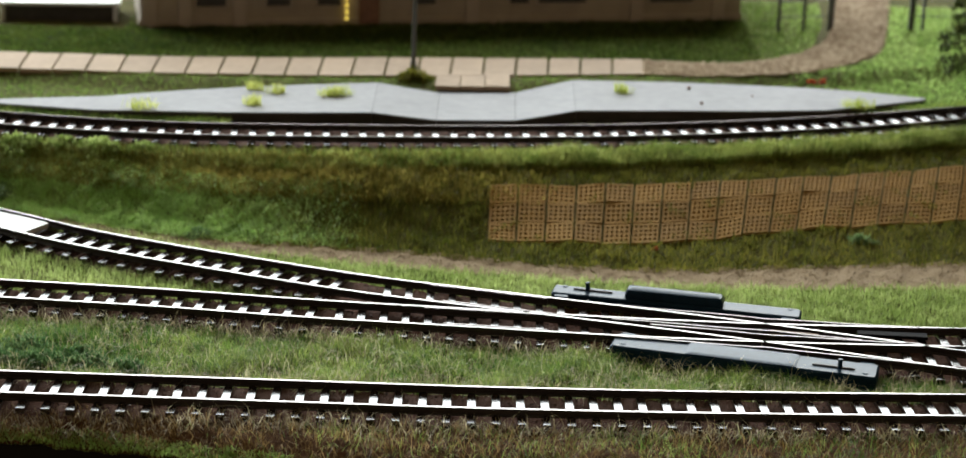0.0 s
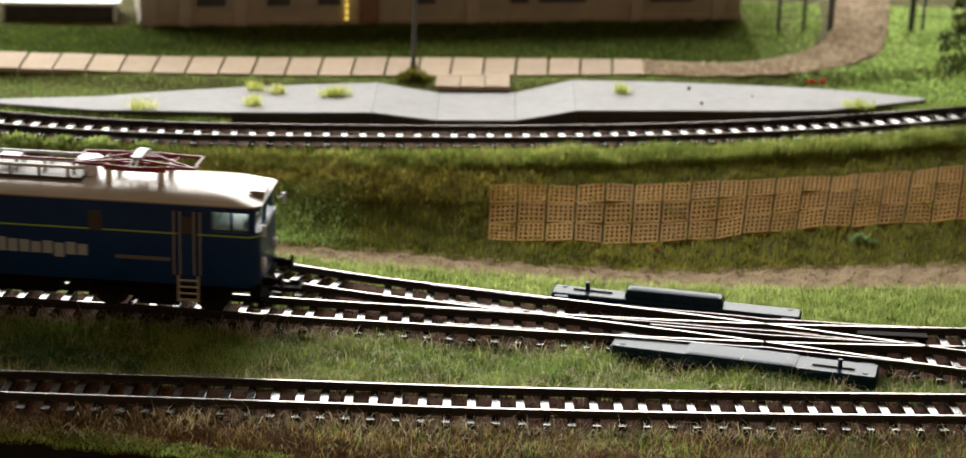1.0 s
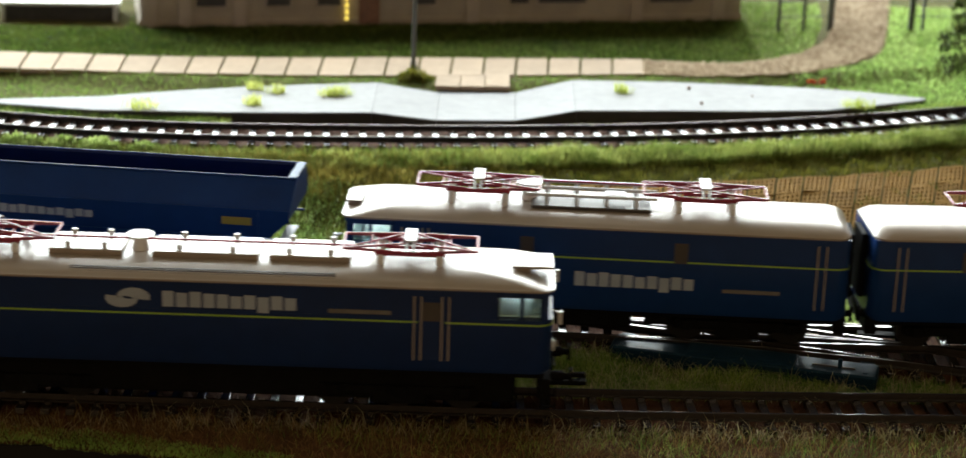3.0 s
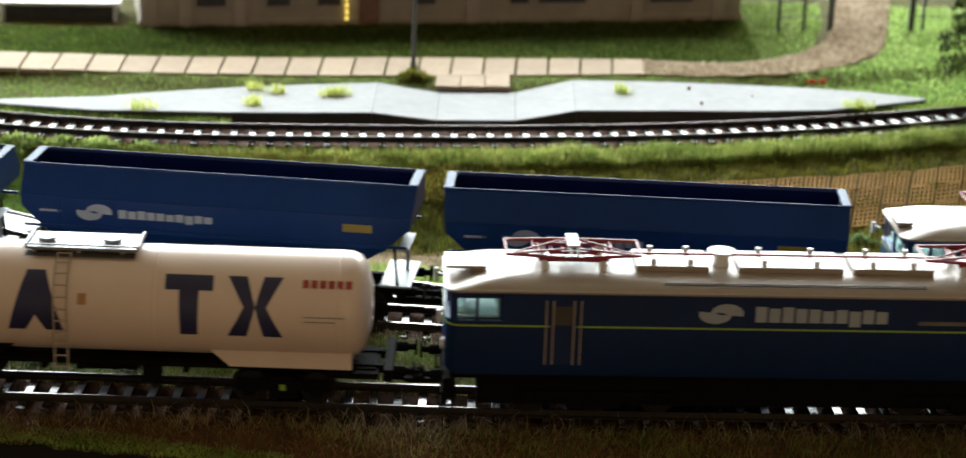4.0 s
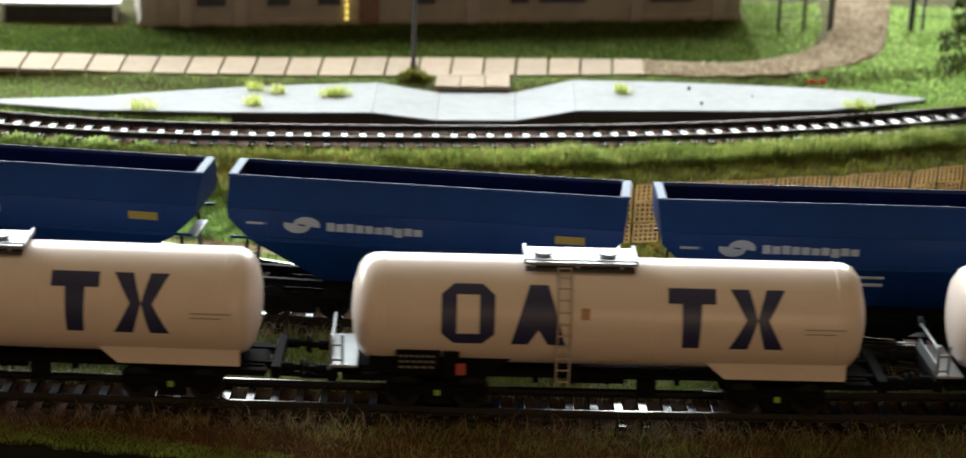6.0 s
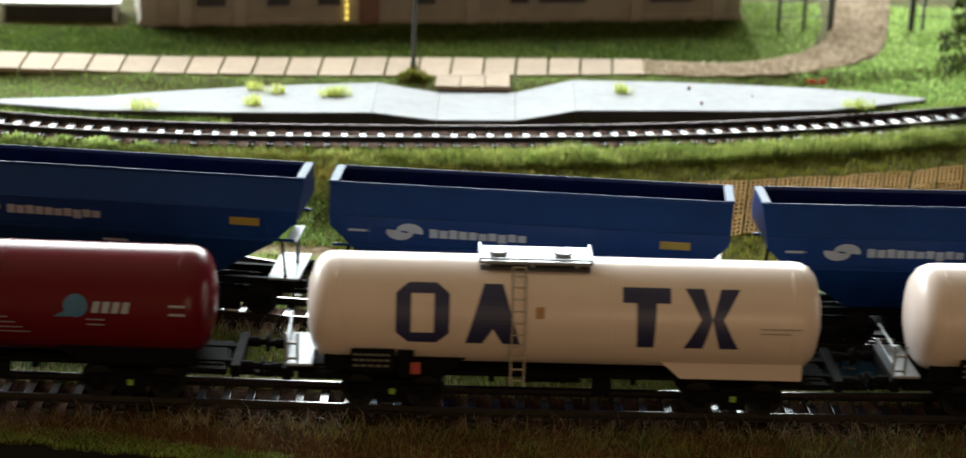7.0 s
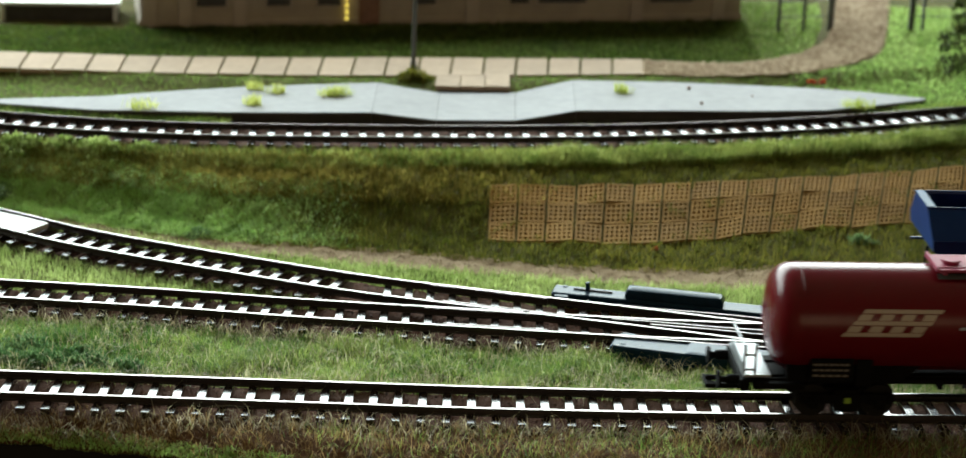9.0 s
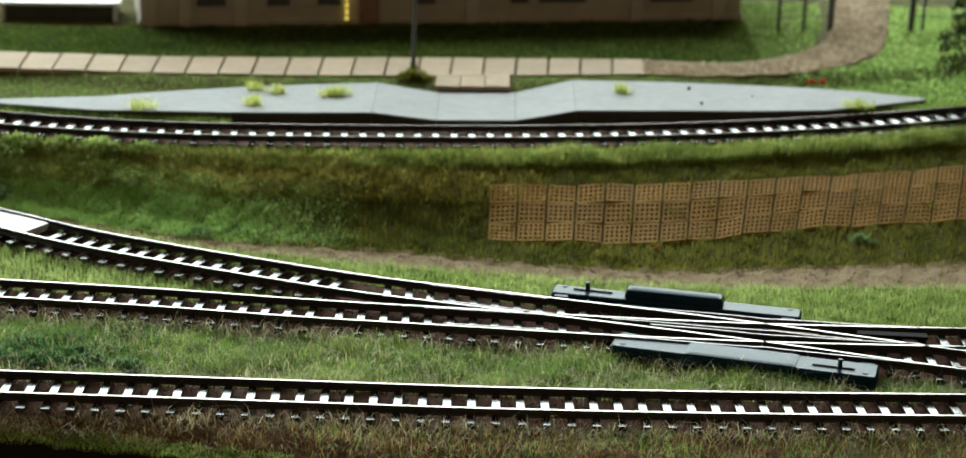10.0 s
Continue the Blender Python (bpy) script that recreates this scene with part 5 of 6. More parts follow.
def hopper_wagon():
    """A blue hopper: sides lean in above, ends slope in below, open top."""
    t = tagged(empty("hopper_wagon"), "blue open coal hopper wagon with pale plain device", "hopper wagon", "blue hopper wagons")
    a = 0.0675
    rings = [(0.036, 0.0060, 0.0125), (0.0585, 0.0168, 0.0290), (a - 0.0012, 0.0170, 0.0365), (a - 0.0008, 0.0170, 0.0400), (a, 0.0093, 0.0487), (a, 0.0093, 0.0494)]
    bm = bmesh.new()
    rr = [[bm.verts.new((sx * x, sy * y, z)) for sx, sy in ((1, -1), (1, 1), (-1, 1), (-1, -1))] for x, y, z in rings]
    for p, q in zip(rr, rr[1:]):
        for i in range(4):
            bm.faces.new((p[i], p[(i + 1) % 4], q[(i + 1) % 4], q[i]))
    bm.faces.new(rr[0][::-1])
    inn = [(a - 0.0008, 0.0090, 0.0494), (a - 0.0008, 0.0089, 0.0486), (a - 0.0020, 0.0160, 0.0398), (0.058, 0.0150, 0.0280), (0.036, 0.0050, 0.0150)]
    ri = [[bm.verts.new((sx * x, sy * y, z)) for sx, sy in ((1, -1), (1, 1), (-1, 1), (-1, -1))] for x, y, z in inn]
    for i in range(4):
        bm.faces.new((rr[-1][i], rr[-1][(i + 1) % 4], ri[0][(i + 1) % 4], ri[0][i]))
    for p, q in zip(ri, ri[1:]):
        for i in range(4):
            bm.faces.new((p[i], p[(i + 1) % 4], q[(i + 1) % 4], q[i])).material_index = 1
    bm.faces.new(ri[-1]).material_index = 1
    body = part("body", bm, [M["hopper"], M["hopin"]], t)
    rim = bmesh.new()
    for y in (-0.0094, 0.0094):
        box(rim, 0, y, 0.0494, a * 2 + 0.0006, 0.0004, 0.0006, 0.0001)
    part("rim", rim, M["hopper"], body)
    for s in (-1, 1):
        part("end_rim", box(bmesh.new(), s * (a - 0.0014), 0, 0.0495, 0.0030, 0.0180, 0.0006, 0.0002), M["flange"], body, "flat blue end flange, its pale sheen put into the colour")
    rb = bmesh.new()
    for k in range(-3, 4):
        x = k * 0.0182 + 0.001
        if abs(k) == 3:
            plate(rb, rect(x - 0.0004, x + 0.0004, 0.0300, 0.0398), -0.0169, 0.0004)
    for s in (-1, 1):
        box(rb, 0, s * 0.0171, 0.0300, a * 2 - 0.004, 0.0005, 0.0009)
        box(rb, 0, s * 0.0171, 0.0399, a * 2 - 0.003, 0.0005, 0.0007)
    part("rib", rb, M["hopper"], body)
    mk = bmesh.new()
    emblem(mk, -0.0412, 0.0356, 0.0135, 0.0062, -0.0171)
    word_band(mk, -0.0328, -0.0002, 0.0340, 0.0370, -0.0171)
    two_sides("marking", mk, M["markp"], body, "pale plain device and band")
    ym = plate(bmesh.new(), rect(0.0436, 0.0536, 0.0345, 0.0372), -0.0171, 0.0001)
    two_sides("sign", ym, M["signyellow"], body, "small yellow panel")
    for x0, x1, z0, z1, y, gap in ((-0.0600, -0.0530, 0.0350, 0.0358, -0.0171, 0.0), (-0.0002, 0.0085, 0.0225, 0.0236, -0.0142, 0.0), (-0.0002, 0.0085, 0.0258, 0.0267, -0.0160, 0.0)):
        part("small_text", bars(bmesh.new(), x0, x1, z0, z1, 1, y, gap), M["markp"], body)
    fr = bmesh.new()
    Lb = 0.0640
    for y in (-0.0065, 0.0065):
        box(fr, 0, y, 0.0112, Lb * 2, 0.0022, 0.0026, 0.0003)
    for s in (-1, 1):
        box(fr, s * (Lb - 0.001), 0, 0.0120, 0.003, 0.0285, 0.0040, 0.0004)
        for y in (-0.0125, 0.0125):
            rod(fr, (s * (Lb - 0.002), y, 0.013), (s * (Lb - 0.0035), y, 0.0285), 0.0006, 6)
    box(fr, 0, 0, 0.0090, 0.045, 0.022, 0.005, 0.0008)
    part("underframe", fr, M["frame"], t)
    ch = bmesh.new()
    layers(ch, [(-0.020, 0.020, 0.0095, 0.001, 0.0030), (-0.027, 0.027, 0.0100, 0.001, 0.0068)])
    part("discharge_chute", ch, M["frame"], t)
    pl = bmesh.new()
    box(pl, Lb - 0.0030, 0, 0.0146, 0.0105, 0.0270, 0.0008, 0.0002)
    dk = part("end_platform", pl, M["steel"], t, "shining pale end platform")
    br = rod(bmesh.new(), (Lb - 0.001, 0.004, 0.0150), (Lb - 0.001, 0.004, 0.0262), 0.0007, 8)
    box(br, Lb - 0.001, 0, 0.0265, 0.0038, 0.0180, 0.0007, 0.0002)
    part("brake_stand", br, M["steel"], dk)
    for s in (-1, 1):
        bogie(t, s * 0.0420, (-0.0104, 0.0104), r=0.0053)
        buffers(t, s * Lb, s, reach=0.0070)
        coupler(t, s * (Lb - 0.002), s)
    return t


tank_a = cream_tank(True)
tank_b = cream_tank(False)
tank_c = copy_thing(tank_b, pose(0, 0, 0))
tank_d = red_tank()
hop = hopper_wagon()
hops = [hop] + [copy_thing(hop, pose(0, 0, 0)) for _ in range(5)]

# ---- loose ballast, grass and shrubs ----
def scatter_mesh(name, co, tri, material, label, category, kind="stuff"):
    me = bpy.data.meshes.new(name)
    me.vertices.add(len(co))
    me.vertices.foreach_set("co", co.astype(np.float32).ravel())
    n = len(tri)
    me.loops.add(n * 3)
    me.loops.foreach_set("vertex_index", tri.astype(np.int32).ravel())
    me.polygons.add(n)
    me.polygons.foreach_set("loop_start", np.arange(0, n * 3, 3, dtype=np.int32))
    me.update(calc_edges=True)
    me.materials.append(material)
    ob = new(name, me)
    return tagged(ob, label, category, kind=kind)


RNG = np.random.default_rng(7)


def stones(name, X, Y, Z, size, material, label):
    """Small four-sided lumps."""
    n = len(X)
    base = np.array([(1, 0, -0.3), (-0.5, 0.87, -0.3), (-0.5, -0.87, -0.3), (0, 0, 0.8)])
    ang = RNG.uniform(0, math.tau, n)
    s = size * RNG.uniform(0.5, 1.3, n)
    c, sn = np.cos(ang), np.sin(ang)
    P = np.repeat(base[None], n, 0) * RNG.uniform(0.6, 1.4, (n, 4, 3))
    x = (P[..., 0] * c[:, None] - P[..., 1] * sn[:, None]) * s[:, None] + X[:, None]
    y = (P[..., 0] * sn[:, None] + P[..., 1] * c[:, None]) * s[:, None] + Y[:, None]
    z = P[..., 2] * s[:, None] + Z[:, None]
    co = np.stack([x, y, z], -1).reshape(-1, 3)
    t = np.array([(0, 1, 3), (1, 2, 3), (2, 0, 3)])
    tri = (t[None] + 4 * np.arange(n)[:, None, None]).reshape(-1, 3)
    return scatter_mesh(name, co, tri, material, label, "gravel")


def blades(name, X, Y, Z, length, width, material, label, lean=0.5, category="grass"):
    """Bent two-piece fibres."""
    n = len(X)
    L = length * RNG.uniform(0.55, 1.25, n)
    a, b = RNG.uniform(0, math.tau, n), RNG.uniform(0, math.tau, n)
    k = RNG.uniform(0.1, 1.0, n) * lean
    dx, dy = np.cos(a), np.sin(a)
    wx, wy = np.cos(b) * width / 2, np.sin(b) * width / 2
    o = np.zeros((n, 5, 3))
    base = np.stack([X, Y, Z - 0.0004], -1)
    m = base + np.stack([dx * k * L * 0.3, dy * k * L * 0.3, L * 0.55], -1)
    tip = base + np.stack([dx * k * L * 0.95, dy * k * L * 0.95, L * (1 - 0.35 * k)], -1)
    w = np.stack([wx, wy, np.zeros(n)], -1)
    o[:, 0], o[:, 1], o[:, 2], o[:, 3], o[:, 4] = base - w, base + w, m - w * 0.8, m + w * 0.8, tip
    t = np.array([(0, 1, 3), (0, 3, 2), (2, 3, 4)])
    tri = (t[None] + 5 * np.arange(n)[:, None, None]).reshape(-1, 3)
    return scatter_mesh(name, o.reshape(-1, 3), tri, material, label, category)


def off_track(x, y, f, w):
    return np.abs(y - f(x)) > w


def patchy(x, y, f=1.0):
    return 0.5 + 0.25 * (np.sin(x * 190 * f + 2.1 * np.sin(y * 150 * f)) + np.sin(y * 260 * f + 1.7 * np.sin(x * 120 * f + 1)))


def field(n, x0, x1, lo, hi):
    x = RNG.uniform(x0, x1, n)
    u = RNG.uniform(0, 1, n)
    return x, lo(x) + (hi(x) - lo(x)) * u


def clear_of_tracks(x, y, w=0.0125):
    j = RNG.normal(0, 0.0012, len(x))
    return off_track(x, y, FRONT, w + j) & off_track(x, y, MID, w + j) & (off_track(x, y, BRANCH, w + j) | (x > 0.21)) & off_track(x, y, REAR, w + 0.003 + j)


def in_machine(x, y):
    hit = np.zeros(len(x), bool)
    for cx, cy, rz in ((0.0685, 0.7205, -11.5), (0.0885, 0.6695, -14.0)):
        c, s = math.cos(radians(rz)), math.sin(radians(rz))
        u, v = (x - cx) * c + (y - cy) * s, -(x - cx) * s + (y - cy) * c
        hit |= (np.abs(u) < 0.0450) & (np.abs(v) < 0.0066)
    mids, brs = MID(x), BRANCH(x)
    return hit | ((x > -0.05) & (x < 0.21) & (y > np.minimum(mids, brs) - 0.014) & (y < np.maximum(mids, brs) + 0.014))


# ballast under the rails
for nm, f, z, n in (("ballast_front", FRONT, 0, 16000), ("ballast_middle", MID, 0, 14000), ("ballast_branch", BRANCH, 0, 11000), ("ballast_rear", REAR, HR, 12000)):
    hi = 0.21 if f is BRANCH else 0.27
    x = RNG.uniform(-0.27, hi, n)
    y = f(x) + RNG.uniform(-0.0165, 0.0165, n)
    stones("track_ballast", x, y, ground_z(x, y) + 0.0004, 0.00075, M["ballast"], "reddish brown ballast between the sleepers")
for lo, hi, n in ((NEAR_LINE, BACK_LINE, 9000),):
    x, y = field(n, -0.27, 0.27, lo, hi)
    stones("path_gravel", x, y, ground_z(x, y) + 0.0006, 0.0005, M["gravel"], "fine loose gravel on the footpath")
x = RNG.uniform(-0.05, 0.21, 6000)
y = RNG.uniform(0.0, 1.0, 6000)
y = (np.minimum(MID(x), BRANCH(x)) - 0.016) * (1 - y) + (np.maximum(MID(x), BRANCH(x)) + 0.016) * y
stones("track_ballast", x, y, ground_z(x, y) + 0.0004, 0.0008, M["ballast"], "reddish brown ballast round the slip switch")

n = 9000
i = RNG.uniform(0, len(DIRT_EDGES[0]) - 2.001, n)
q, fr, u = i.astype(int), (i % 1)[:, None], RNG.uniform(0.02, 0.98, n)[:, None]
ea, eb = np.array(DIRT_EDGES[0]), np.array(DIRT_EDGES[1])
pt = (ea[q] + (ea[q + 1] - ea[q]) * fr) * (1 - u) + (eb[q] + (eb[q + 1] - eb[q]) * fr) * u
stones("track_dirt", pt[:, 0], pt[:, 1], np.full(n, GZ + 0.0010), 0.0010, M["dirt"], "loose brown crumbs on the dirt track")
# front edge: long dry fibres
x, y = field(24000, -0.26, 0.26, lambda x: EDGE(x) + 0.0003, lambda x: FRONT(x) - 0.011)
stones("soil_crumbs", x, y, ground_z(x, y) + 0.0003, 0.0006, M["redsoil"], "reddish brown soil crumbs along the layout edge")
x, y = field(9500, -0.26, 0.26, lambda x: EDGE(x) + 0.001, lambda x: FRONT(x) - 0.0125)
k = clear_of_tracks(x, y, 0.0135) & (RNG.uniform(0, 1, len(x)) < 0.35 + 0.65 * patchy(x, y))
blades("grass", x[k], y[k], ground_z(x[k], y[k]), 0.0070, 0.00019, M["dry"], "dry straw-green grass fibres along the layout edge", 1.8)
x, y = field(14000, -0.26, -0.055, lambda x: EDGE(x) + 0.0003, lambda x: EDGE(x) + 0.0068)
blades("grass", x, y, ground_z(x, y), 0.0022, 0.0004, M["bright_lit"], "short bright green flock at the layout edge", 1.0)
x, y = field(9000, -0.09, 0.26, lambda x: EDGE(x) + 0.006, lambda x: FRONT(x) - 0.0130)
k = RNG.uniform(0, 1, len(x)) < np.clip((x + 0.09) / 0.12, 0, 1) * (0.05 + 0.65 * patchy(x, y, 0.7))
blades("grass", x[k], y[k], ground_z(x[k], y[k]), 0.0058, 0.0002, M["green"], "green grass fibres along the layout edge", 1.7)
# long straw fibres lying along the edges of the track beds
for f, s in ((FRONT, -1), (FRONT, 1), (MID, -1)):
    n = 1500
    x = RNG.uniform(-0.25, 0.25, n)
    y = f(x) + s * (0.0135 + np.abs(RNG.normal(0, 0.0035, n)))
    k = ~in_machine(x, y)
    blades("grass", x[k], y[k], ground_z(x[k], y[k]) + 0.0006, 0.0070, 0.0002, M["straw"], "long straw fibres lying beside the track", 2.1)
# between the front and the middle line
x, y = field(110000, -0.26, 0.26, lambda x: FRONT(x) + 0.0135, lambda x: MID(x) - 0.0125)
k = clear_of_tracks(x, y) & ~in_machine(x, y) & (RNG.uniform(0, 1, len(x)) < 0.25 + 0.75 * patchy(x, y))
blades("grass", x[k], y[k], ground_z(x[k], y[k]), 0.0028 + 0.0036 * patchy(x[k], y[k], 0.55), 0.00022, M["green"], "yellow-green static grass between the tracks", 1.6)
x2, y2 = field(8000, -0.26, 0.26, lambda x: FRONT(x) + 0.0125, lambda x: MID(x) - 0.0115)
k = clear_of_tracks(x2, y2, 0.0115) & ~in_machine(x2, y2) & (patchy(x2, y2, 1.7) > 0.45)
blades("grass", x2[k], y2[k], ground_z(x2[k], y2[k]), 0.0080, 0.00018, M["straw"], "long pale grass fibres among the green", 2.0)
# between the middle line and the branch, and behind the switch to the path
x, y = field(80000, -0.27, 0.27, lambda x: MID(x) + 0.012, lambda x: NEAR_LINE(x) + 0.001 + RNG.normal(0, 0.0016, len(x)))
k = clear_of_tracks(x, y) & ~in_machine(x, y)
blades("grass", x[k], y[k], ground_z(x[k], y[k]), 0.0040, 0.00022, M["wedge"], "bright green static grass beside the branch line", 0.9)
# embankment
x, y = field(110000, -0.28, 0.28, lambda x: BACK_LINE(x) - 0.004, lambda x: REAR(x) - 0.0145)
slab_lo = spline([(-0.01, 0.7865), (0.0023, 0.7867), (0.072, 0.7887), (0.1255, 0.8056), (0.1921, 0.8219), (0.27, 0.845)])
slab_hi = spline([(-0.01, 0.8195), (0.0016, 0.8203), (0.0629, 0.8272), (0.1295, 0.8432), (0.1999, 0.8671), (0.27, 0.892)])
on_slab = (x > 0.0012) & (y > slab_lo(x) + 0.0003) & (y < slab_hi(x) - 0.0003)
foot = np.clip((-0.05 - x) / 0.06, 0, 1) * (y < BACK_LINE(x) + (0.66 + 0.2 * np.clip((-0.10 - x) / 0.07, 0, 1)) * (REAR(x) - 0.0165 - BACK_LINE(x)))
k = ~on_slab & (RNG.uniform(0, 1, len(x)) < (0.6 + 0.4 * patchy(x, y, 0.6)) * (1 - 0.95 * foot))
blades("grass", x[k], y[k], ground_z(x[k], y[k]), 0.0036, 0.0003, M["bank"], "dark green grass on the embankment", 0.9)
# paler grass at the left foot: brighter light there put into the colour
xm, ym = field(140000, -0.27, 0.0, lambda x: BACK_LINE(x) - 0.001, lambda x: BACK_LINE(x) + (0.66 + 0.2 * np.clip((-0.10 - x) / 0.07, 0, 1)) * (REAR(x) - 0.0165 - BACK_LINE(x)))
km = RNG.uniform(0, 1, len(xm)) < np.clip((-0.045 - xm) / 0.07, 0, 1) * (0.4 + 0.6 * patchy(xm, ym, 0.8))
blades("grass", xm[km], ym[km], ground_z(xm[km], ym[km]), 0.0034, 0.00027, M["bright_lit"], "embankment foot grass, the light on it put into a paler green", 1.9)
k = on_slab & (patchy(x, y, 1.4) > 0.72) & (RNG.uniform(0, 1, len(x)) < 0.35)
blades("grass", x[k], y[k], ground_z(x[k], y[k]) + 0.001, 0.0022, 0.00028, M["bank"], "grass growing through the openwork slabs", 0.9)
# mossy brown band under the crest
xm, ym = field(40000, -0.28, 0.04, lambda x: BACK_LINE(x) + 0.48 * (REAR(x) - 0.0165 - BACK_LINE(x)), lambda x: REAR(x) - 0.020)
km = RNG.uniform(0, 1, len(xm)) < np.clip((0.03 - xm) / 0.05, 0, 1) * (0.6 + 0.4 * patchy(xm, ym, 0.5))
blades("grass", xm[km], ym[km], ground_z(xm[km], ym[km]), 0.0040, 0.0003, M["moss"], "olive brown mossy grass below the crest", 0.9)
# crest of the embankment: taller; its paler colour stands for light on it
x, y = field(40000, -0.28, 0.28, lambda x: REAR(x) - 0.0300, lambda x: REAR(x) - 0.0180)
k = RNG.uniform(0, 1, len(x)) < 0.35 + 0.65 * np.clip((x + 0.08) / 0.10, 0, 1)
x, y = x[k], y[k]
blades("grass", x, y, ground_z(x, y), 0.0046 + 0.0030 * patchy(x, y, 0.9) * np.clip((x + 0.05) / 0.10, 0.25, 1), 0.0003, M["crest"], "taller crest grass, the light on it put into its colour", 0.9)
# rough grass against the platform's front
x, y = field(5000, -0.215, -0.108, lambda x: REAR(x) + 0.0145, lambda x: REAR(x) + 0.0215)
blades("grass", x, y, ground_z(x, y), 0.0052, 0.0004, M["green"], "rough grass against the low platform", 0.9)
x, y = field(3000, 0.142, 0.22, lambda x: REAR(x) + 0.0145, lambda x: REAR(x) + 0.0215)
blades("grass", x, y, ground_z(x, y), 0.0052, 0.0004, M["green"], "rough grass against the low platform", 0.9)
# ground behind the rear line
x, y = field(140000, -0.29, 0.29, lambda x: REAR(x) + 0.0155, lambda x: 1.13 + 0 * x)
t_lo = spline([(-0.3, 0.9335), (-0.2189, 0.935), (-0.136, 0.9361), (-0.0258, 0.9464), (0.0717, 0.963), (0.3, 1.0)])
t_hi = spline([(-0.3, 0.9635), (-0.2255, 0.9642), (-0.1405, 0.9666), (-0.0269, 0.9799), (0.0734, 0.9914), (0.3, 1.02)])
p_lo = spline([(-0.205, 0.879), (-0.166, 0.8705), (-0.108, 0.8725), (-0.048, 0.8797), (-0.02, 0.8788), (0.013, 0.8825), (0.039, 0.8936), (0.0826, 0.899), (0.148, 0.908), (0.2, 0.9375)])
p_hi = spline([(-0.205, 0.881), (-0.17, 0.894), (-0.132, 0.9085), (-0.0756, 0.9265), (-0.049, 0.9325), (-0.02, 0.9275), (0.013, 0.9315), (0.039, 0.9485), (0.0826, 0.951), (0.148, 0.9485), (0.2, 0.941)])
on_tile = (x < 0.073) & (y > t_lo(x) - 0.0003) & (y < t_hi(x) + 0.0003)
on_plat = (x > -0.203) & (x < 0.198) & (y > p_lo(x) - 0.0005) & (y < p_hi(x) + 0.0005)
cross = (x > -0.024) & (x < 0.0105) & (y > 0.92) & (y < 0.97)
bl = (x - -0.021) * math.cos(radians(11.5)) + (y - 1.055) * math.sin(radians(11.5))
bw = -(x + 0.021) * math.sin(radians(11.5)) + (y - 1.055) * math.cos(radians(11.5))
in_house = (np.abs(bl) < 0.155) & (bw > -0.002)
in_shed = (x < -0.178) & (y > 1.02)
jit = RNG.normal(0, 0.0018, len(x))
on_dirt = (x > 0.0705) & (x < 0.225) & (y > DIRT_LO(x) + jit) & (y < np.where(x < 0.18, DIRT_HI(x) + jit, 1.4))
k = ~(on_tile | on_plat | cross | on_dirt | in_house | in_shed) & clear_of_tracks(x, y, 0.0125)
blades("grass", x[k], y[k], ground_z(x[k], y[k]), 0.0019, 0.00040, M["lawn"], "short green grass behind the rear line", 0.8)

# the same pale tint on the right, in place of stronger light
x, y = field(26000, 0.13, 0.29, lambda x: REAR(x) + 0.03, lambda x: 1.13 + 0 * x)
j2 = RNG.normal(0, 0.0018, len(x))
k = ~((x < 0.2) & (y < p_hi(np.minimum(x, 0.2)) + 0.001)) & ~((x < 0.225) & (y > DIRT_LO(x) + j2) & (y < np.where(x < 0.18, DIRT_HI(x) + j2, 1.4))) & (RNG.uniform(0, 1, len(x)) < np.clip((x - 0.13) / 0.06, 0, 1))
blades("grass", x[k], y[k], ground_z(x[k], y[k]), 0.0022, 0.0004, M["bright_lit"], "grass beside the dirt track, paled for the light on it", 0.8)

# turf between the tiled path and the building, darkened in place of its shadow
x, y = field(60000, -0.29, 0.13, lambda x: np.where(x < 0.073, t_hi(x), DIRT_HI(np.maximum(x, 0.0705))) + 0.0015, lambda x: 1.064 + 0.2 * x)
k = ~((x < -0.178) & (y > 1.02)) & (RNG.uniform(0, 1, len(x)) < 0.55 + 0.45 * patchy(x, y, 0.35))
blades("grass", x[k], y[k], ground_z(x[k], y[k]), 0.0026, 0.00042, M["shadelawn"], "green turf before the building, darkened for its shadow", 0.8)


def clump(name, cx, cy, r, h, n, material, label, category, length=0.004, width=0.0005, z=None):
    a, q = RNG.uniform(0, math.tau, n), np.sqrt(RNG.uniform(0, 1, n))
    q = q * (0.78 + 0.24 * np.sin(2 * a + cx * 900) + 0.18 * np.sin(5 * a + cy * 700))
    x, y = cx + r * q * np.cos(a), cy + r * q * np.sin(a) * 0.8
    g = ground_z(x, y) if z is None else np.full(n, z)
    zz = g + h * np.clip(1 - q**2, 0, 1) * RNG.uniform(0, 1, n) * (0.62 + 0.38 * np.sin(x * 1500) * np.sin(y * 1300 + 1))
    return blades(name, x, y, zz, length, width, material, label, 1.0, category)


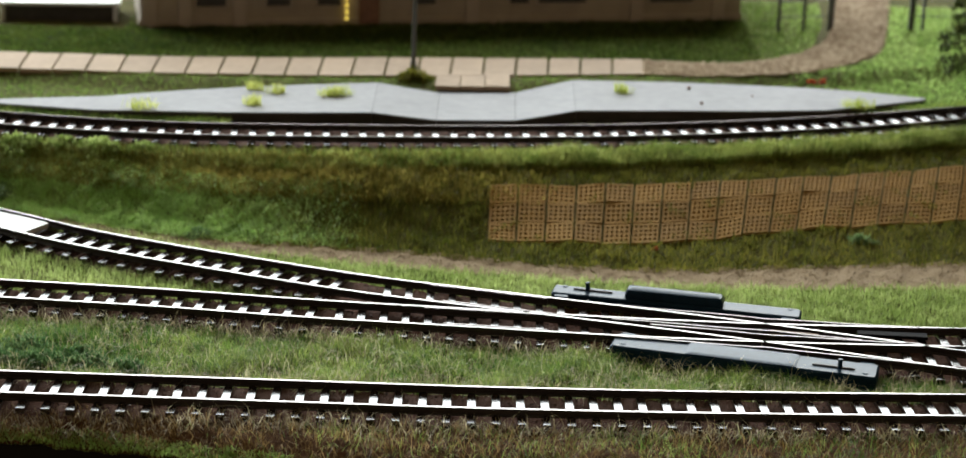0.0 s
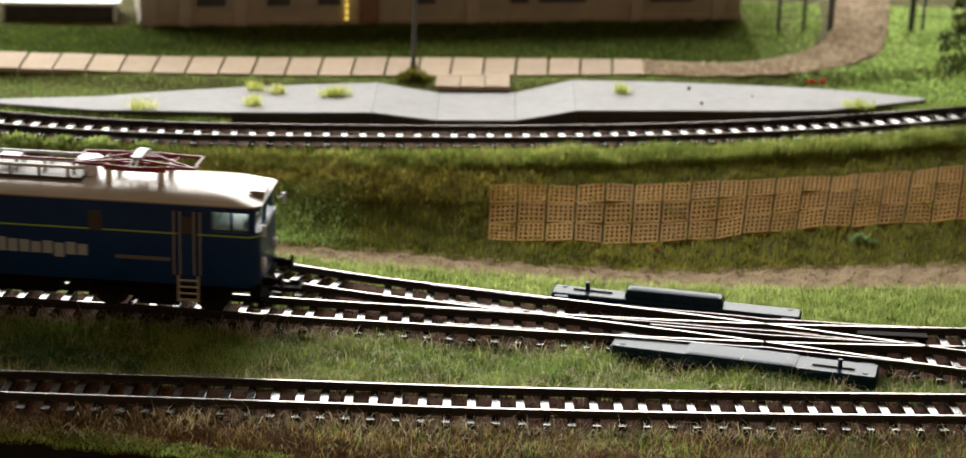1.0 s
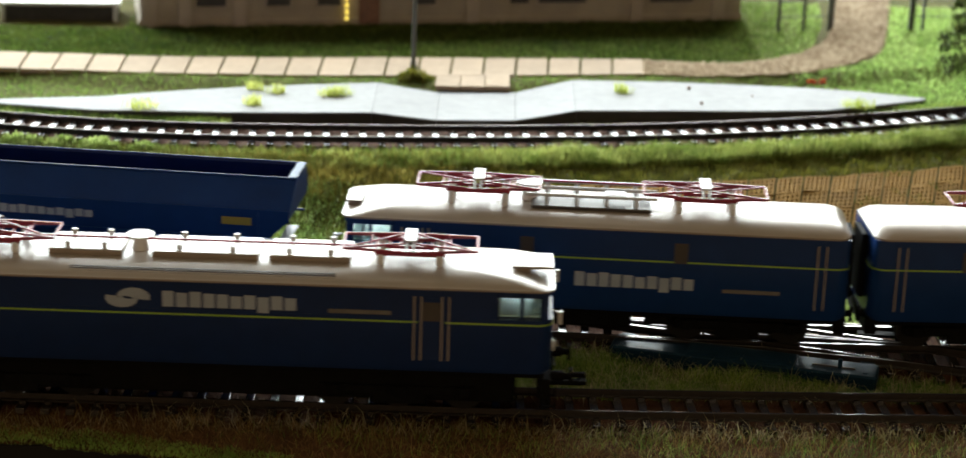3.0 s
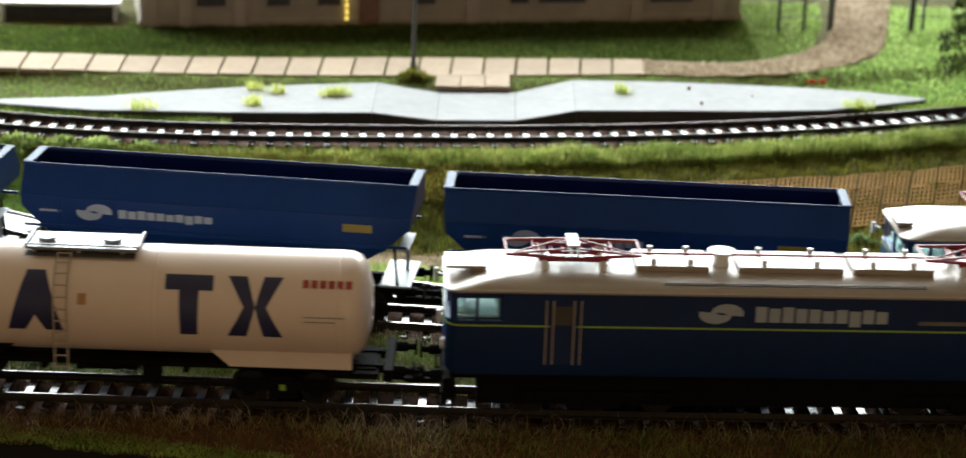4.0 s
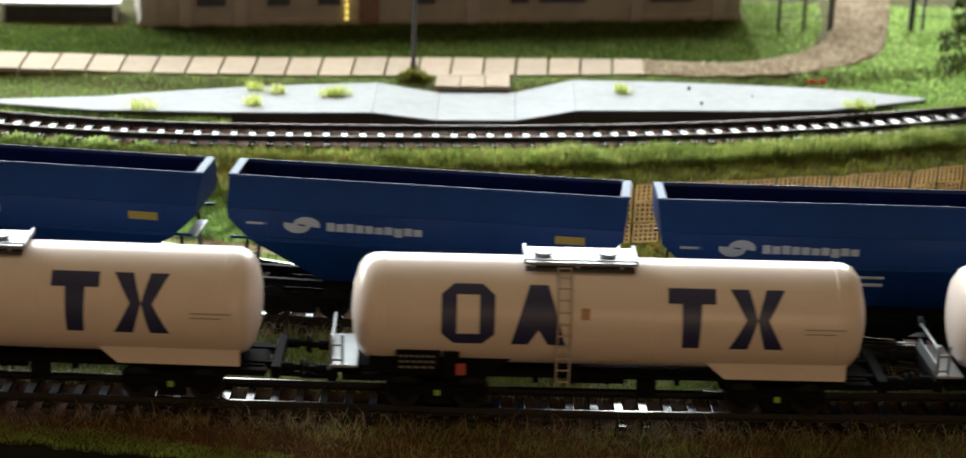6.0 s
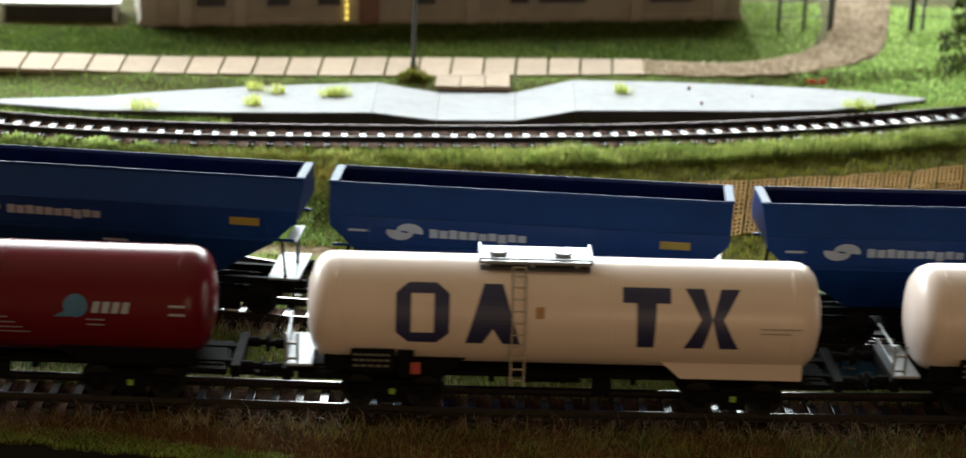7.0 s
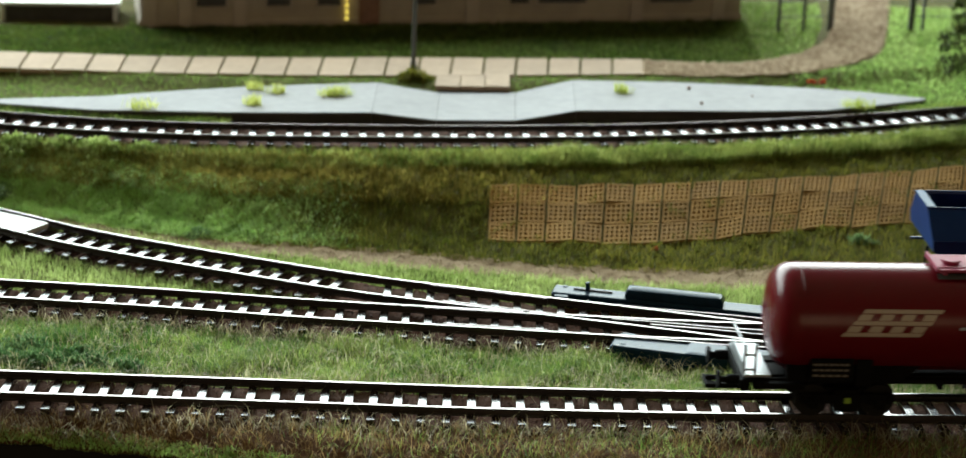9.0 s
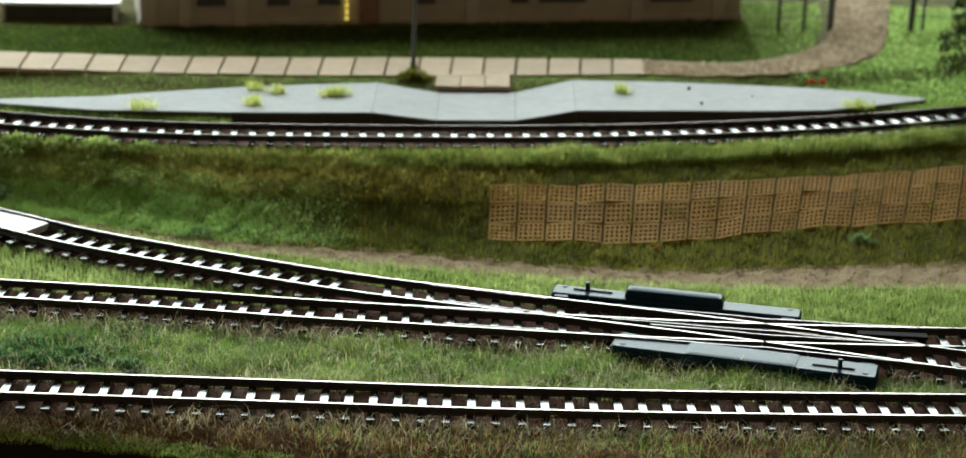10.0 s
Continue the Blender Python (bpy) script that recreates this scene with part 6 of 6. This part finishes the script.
zp = HR + 0.0015
for cx, cy in ((-0.1458, 0.8765), (-0.1017, 0.9126), (-0.0918, 0.9086), (-0.1002, 0.8875), (-0.0688, 0.9063), (0.060, 0.9284), (0.163, 0.9165), (-0.0635, 0.9075)):
    tagged(clump("grass_tuft", cx, cy, 0.0075 if cx in (0.163, -0.1458) else 0.0052, 0.0006, 110, M["tuft"], "small bright yellow-green grass tuft on the platform", "grass tuft", 0.0052, 0.00032, zp), group="tufts on the platform", kind="thing")
# shrubs on the embankment crest take a paler green for light on them
for cx, cy, r, h, z in ((-0.0335, 0.9425, 0.009, 0.006, None), (-0.190, 0.8360, 0.014, 0.006, None), (-0.172, 0.8365, 0.011, 0.005, None), (-0.157, 0.8345, 0.012, 0.006, None), (-0.150, 0.8270, 0.007, 0.004, None), (-0.138, 0.8360, 0.008, 0.004, None), (-0.195, 0.818, 0.009, 0.006, None), (-0.11, 0.7875, 0.007, 0.004, None), (-0.114, 0.6510, 0.009, 0.005, None), (-0.128, 0.6525, 0.010, 0.006, None), (-0.143, 0.6530, 0.011, 0.007, None), (-0.160, 0.6540, 0.012, 0.007, None), (-0.152, 0.665, 0.012, 0.006, None), (-0.132, 0.662, 0.009, 0.004, None), (0.149, 0.8015, 0.006, 0.003, None)):
    tagged(clump("shrub", cx, cy, r, h, int(1600 * (r / 0.01) ** 2), M["bank"] if cy > 0.9 else M["wedge"] if cy > 0.82 else M["shrub"], "low green foliage shrub", "shrub", 0.0018, 0.0006, z), group="shrubs", kind="thing")
for cx, cy in ((0.1478, 0.9545), (0.1530, 0.955)):
    tagged(clump("red_flowers", cx, cy, 0.0018, 0.0016, 26, M["red_flower"], "small red flower clump behind the platform", "flowers", 0.0022, 0.0011, HR + 0.002), group="red flowers", kind="thing")
for cx, cy in ((0.043, 0.7895), (0.0665, 0.7835)):
    tagged(clump("red_flowers", cx, cy, 0.0013, 0.0016, 16, M["red_flower"], "small red flowers in the embankment grass", "flowers", 0.0018, 0.0008), group="red flowers", kind="thing")


def conifer():
    """A spruce just beyond the layout's middle; its boughs hang into view."""
    t = tagged(empty("conifer_tree", pose(0.2460, 0.955, GZ)), "dark green model spruce with drooping boughs", "tree")
    part("trunk", rod(bmesh.new(), (0, 0, -0.001), (0, 0, 0.165), 0.0035, 10, 0.0006), M["bark"], t, smooth=True)
    rng = random.Random(5)
    limbs = bmesh.new()
    pos = []
    for k in range(150):
        u = k / 150
        z = 0.022 + 0.14 * u
        a = k * 2.399 + rng.uniform(-0.2, 0.2)
        r = 0.040 * (1 - u) ** 0.8 + 0.004
        tip = Vector((r * math.cos(a), r * math.sin(a), z - r * 0.35))
        rod(limbs, (0, 0, z), tip, 0.0007, 5, 0.0002)
        for i in range(170):
            s = rng.uniform(0.15, 1.0)
            p = Vector((0, 0, z)).lerp(tip, s)
            w = 0.007 * (1.15 - s)
            pos.append((p.x + rng.uniform(-w, w), p.y + rng.uniform(-w, w), p.z - rng.uniform(0, 0.004)))
    part("limbs", limbs, M["bark"], t)
    p = np.array(pos)
    ob = blades("crown", p[:, 0], p[:, 1], p[:, 2], 0.0052, 0.0009, M["conifer"], "dark needle sprays", 1.4)
    for key in ("category", "kind"):
        del ob[key]
    ob.parent = t


conifer()

# ---- motion of the two trains ----
S_FRONT = [(0.0, -0.474), (0.5, -0.3915), (1.0, -0.309), (1.5, -0.2265), (2.0, -0.1470), (2.5, -0.0634), (2.7, -0.029), (3.25, 0.069), (3.8, 0.167), (4.0, 0.2005), (4.5, 0.2827), (5.0, 0.373), (5.2, 0.4075), (5.5, 0.4557), (5.7, 0.4894), (6.25, 0.5835), (6.8, 0.6776), (7.0, 0.7118), (7.5, 0.793), (8.0, 0.8783), (8.5, 0.9553), (9.0, 1.0369), (9.5, 1.119), (10.0, 1.202)]
S_REAR = [(0.0, -0.2605), (0.5, -0.1695), (1.0, -0.0725), (1.5, 0.019), (2.0, 0.1169), (2.5, 0.2069), (2.7, 0.2446), (3.25, 0.3466), (3.8, 0.4486), (4.0, 0.4826), (4.5, 0.5696), (5.0, 0.6647), (5.5, 0.7506), (5.7, 0.7876), (6.25, 0.8846), (6.8, 0.9815), (7.0, 1.017), (7.5, 1.1009), (8.0, 1.1876), (8.5, 1.2711), (9.0, 1.3585), (9.5, 1.442), (10.0, 1.5275)]


def ride(thing, table, path, offset, half, turn=0.0):
    """Keys a vehicle on its two pivots along a track's centre line."""
    rows = []
    for t, s in table:
        x = s + offset
        ya, yb = float(path(x - half)), float(path(x + half))
        rows.append((t, pose(x, (ya + yb) / 2, 0.0, 0, 0, math.degrees(math.atan2(yb - ya, 2 * half)) + turn)))
    walk(thing, rows)


def motions():
    ride(lead, S_REAR, MID, -0.0855, 0.049)
    ride(follow, S_REAR, MID, -0.2602, 0.049, 180.0)
    for i, h in enumerate(hops):
        ride(h, S_REAR, MID, -0.4280 - 0.1432 * i, 0.042)
    ride(six, S_FRONT, FRONT, -0.1060, 0.0595)
    ride(tank_a, S_FRONT, FRONT, -0.3129, 0.0525)
    ride(tank_b, S_FRONT, FRONT, -0.4994, 0.0525)
    ride(tank_c, S_FRONT, FRONT, -0.6859, 0.0525)
    ride(tank_d, S_FRONT, FRONT, -0.8710, 0.0525)


motions()
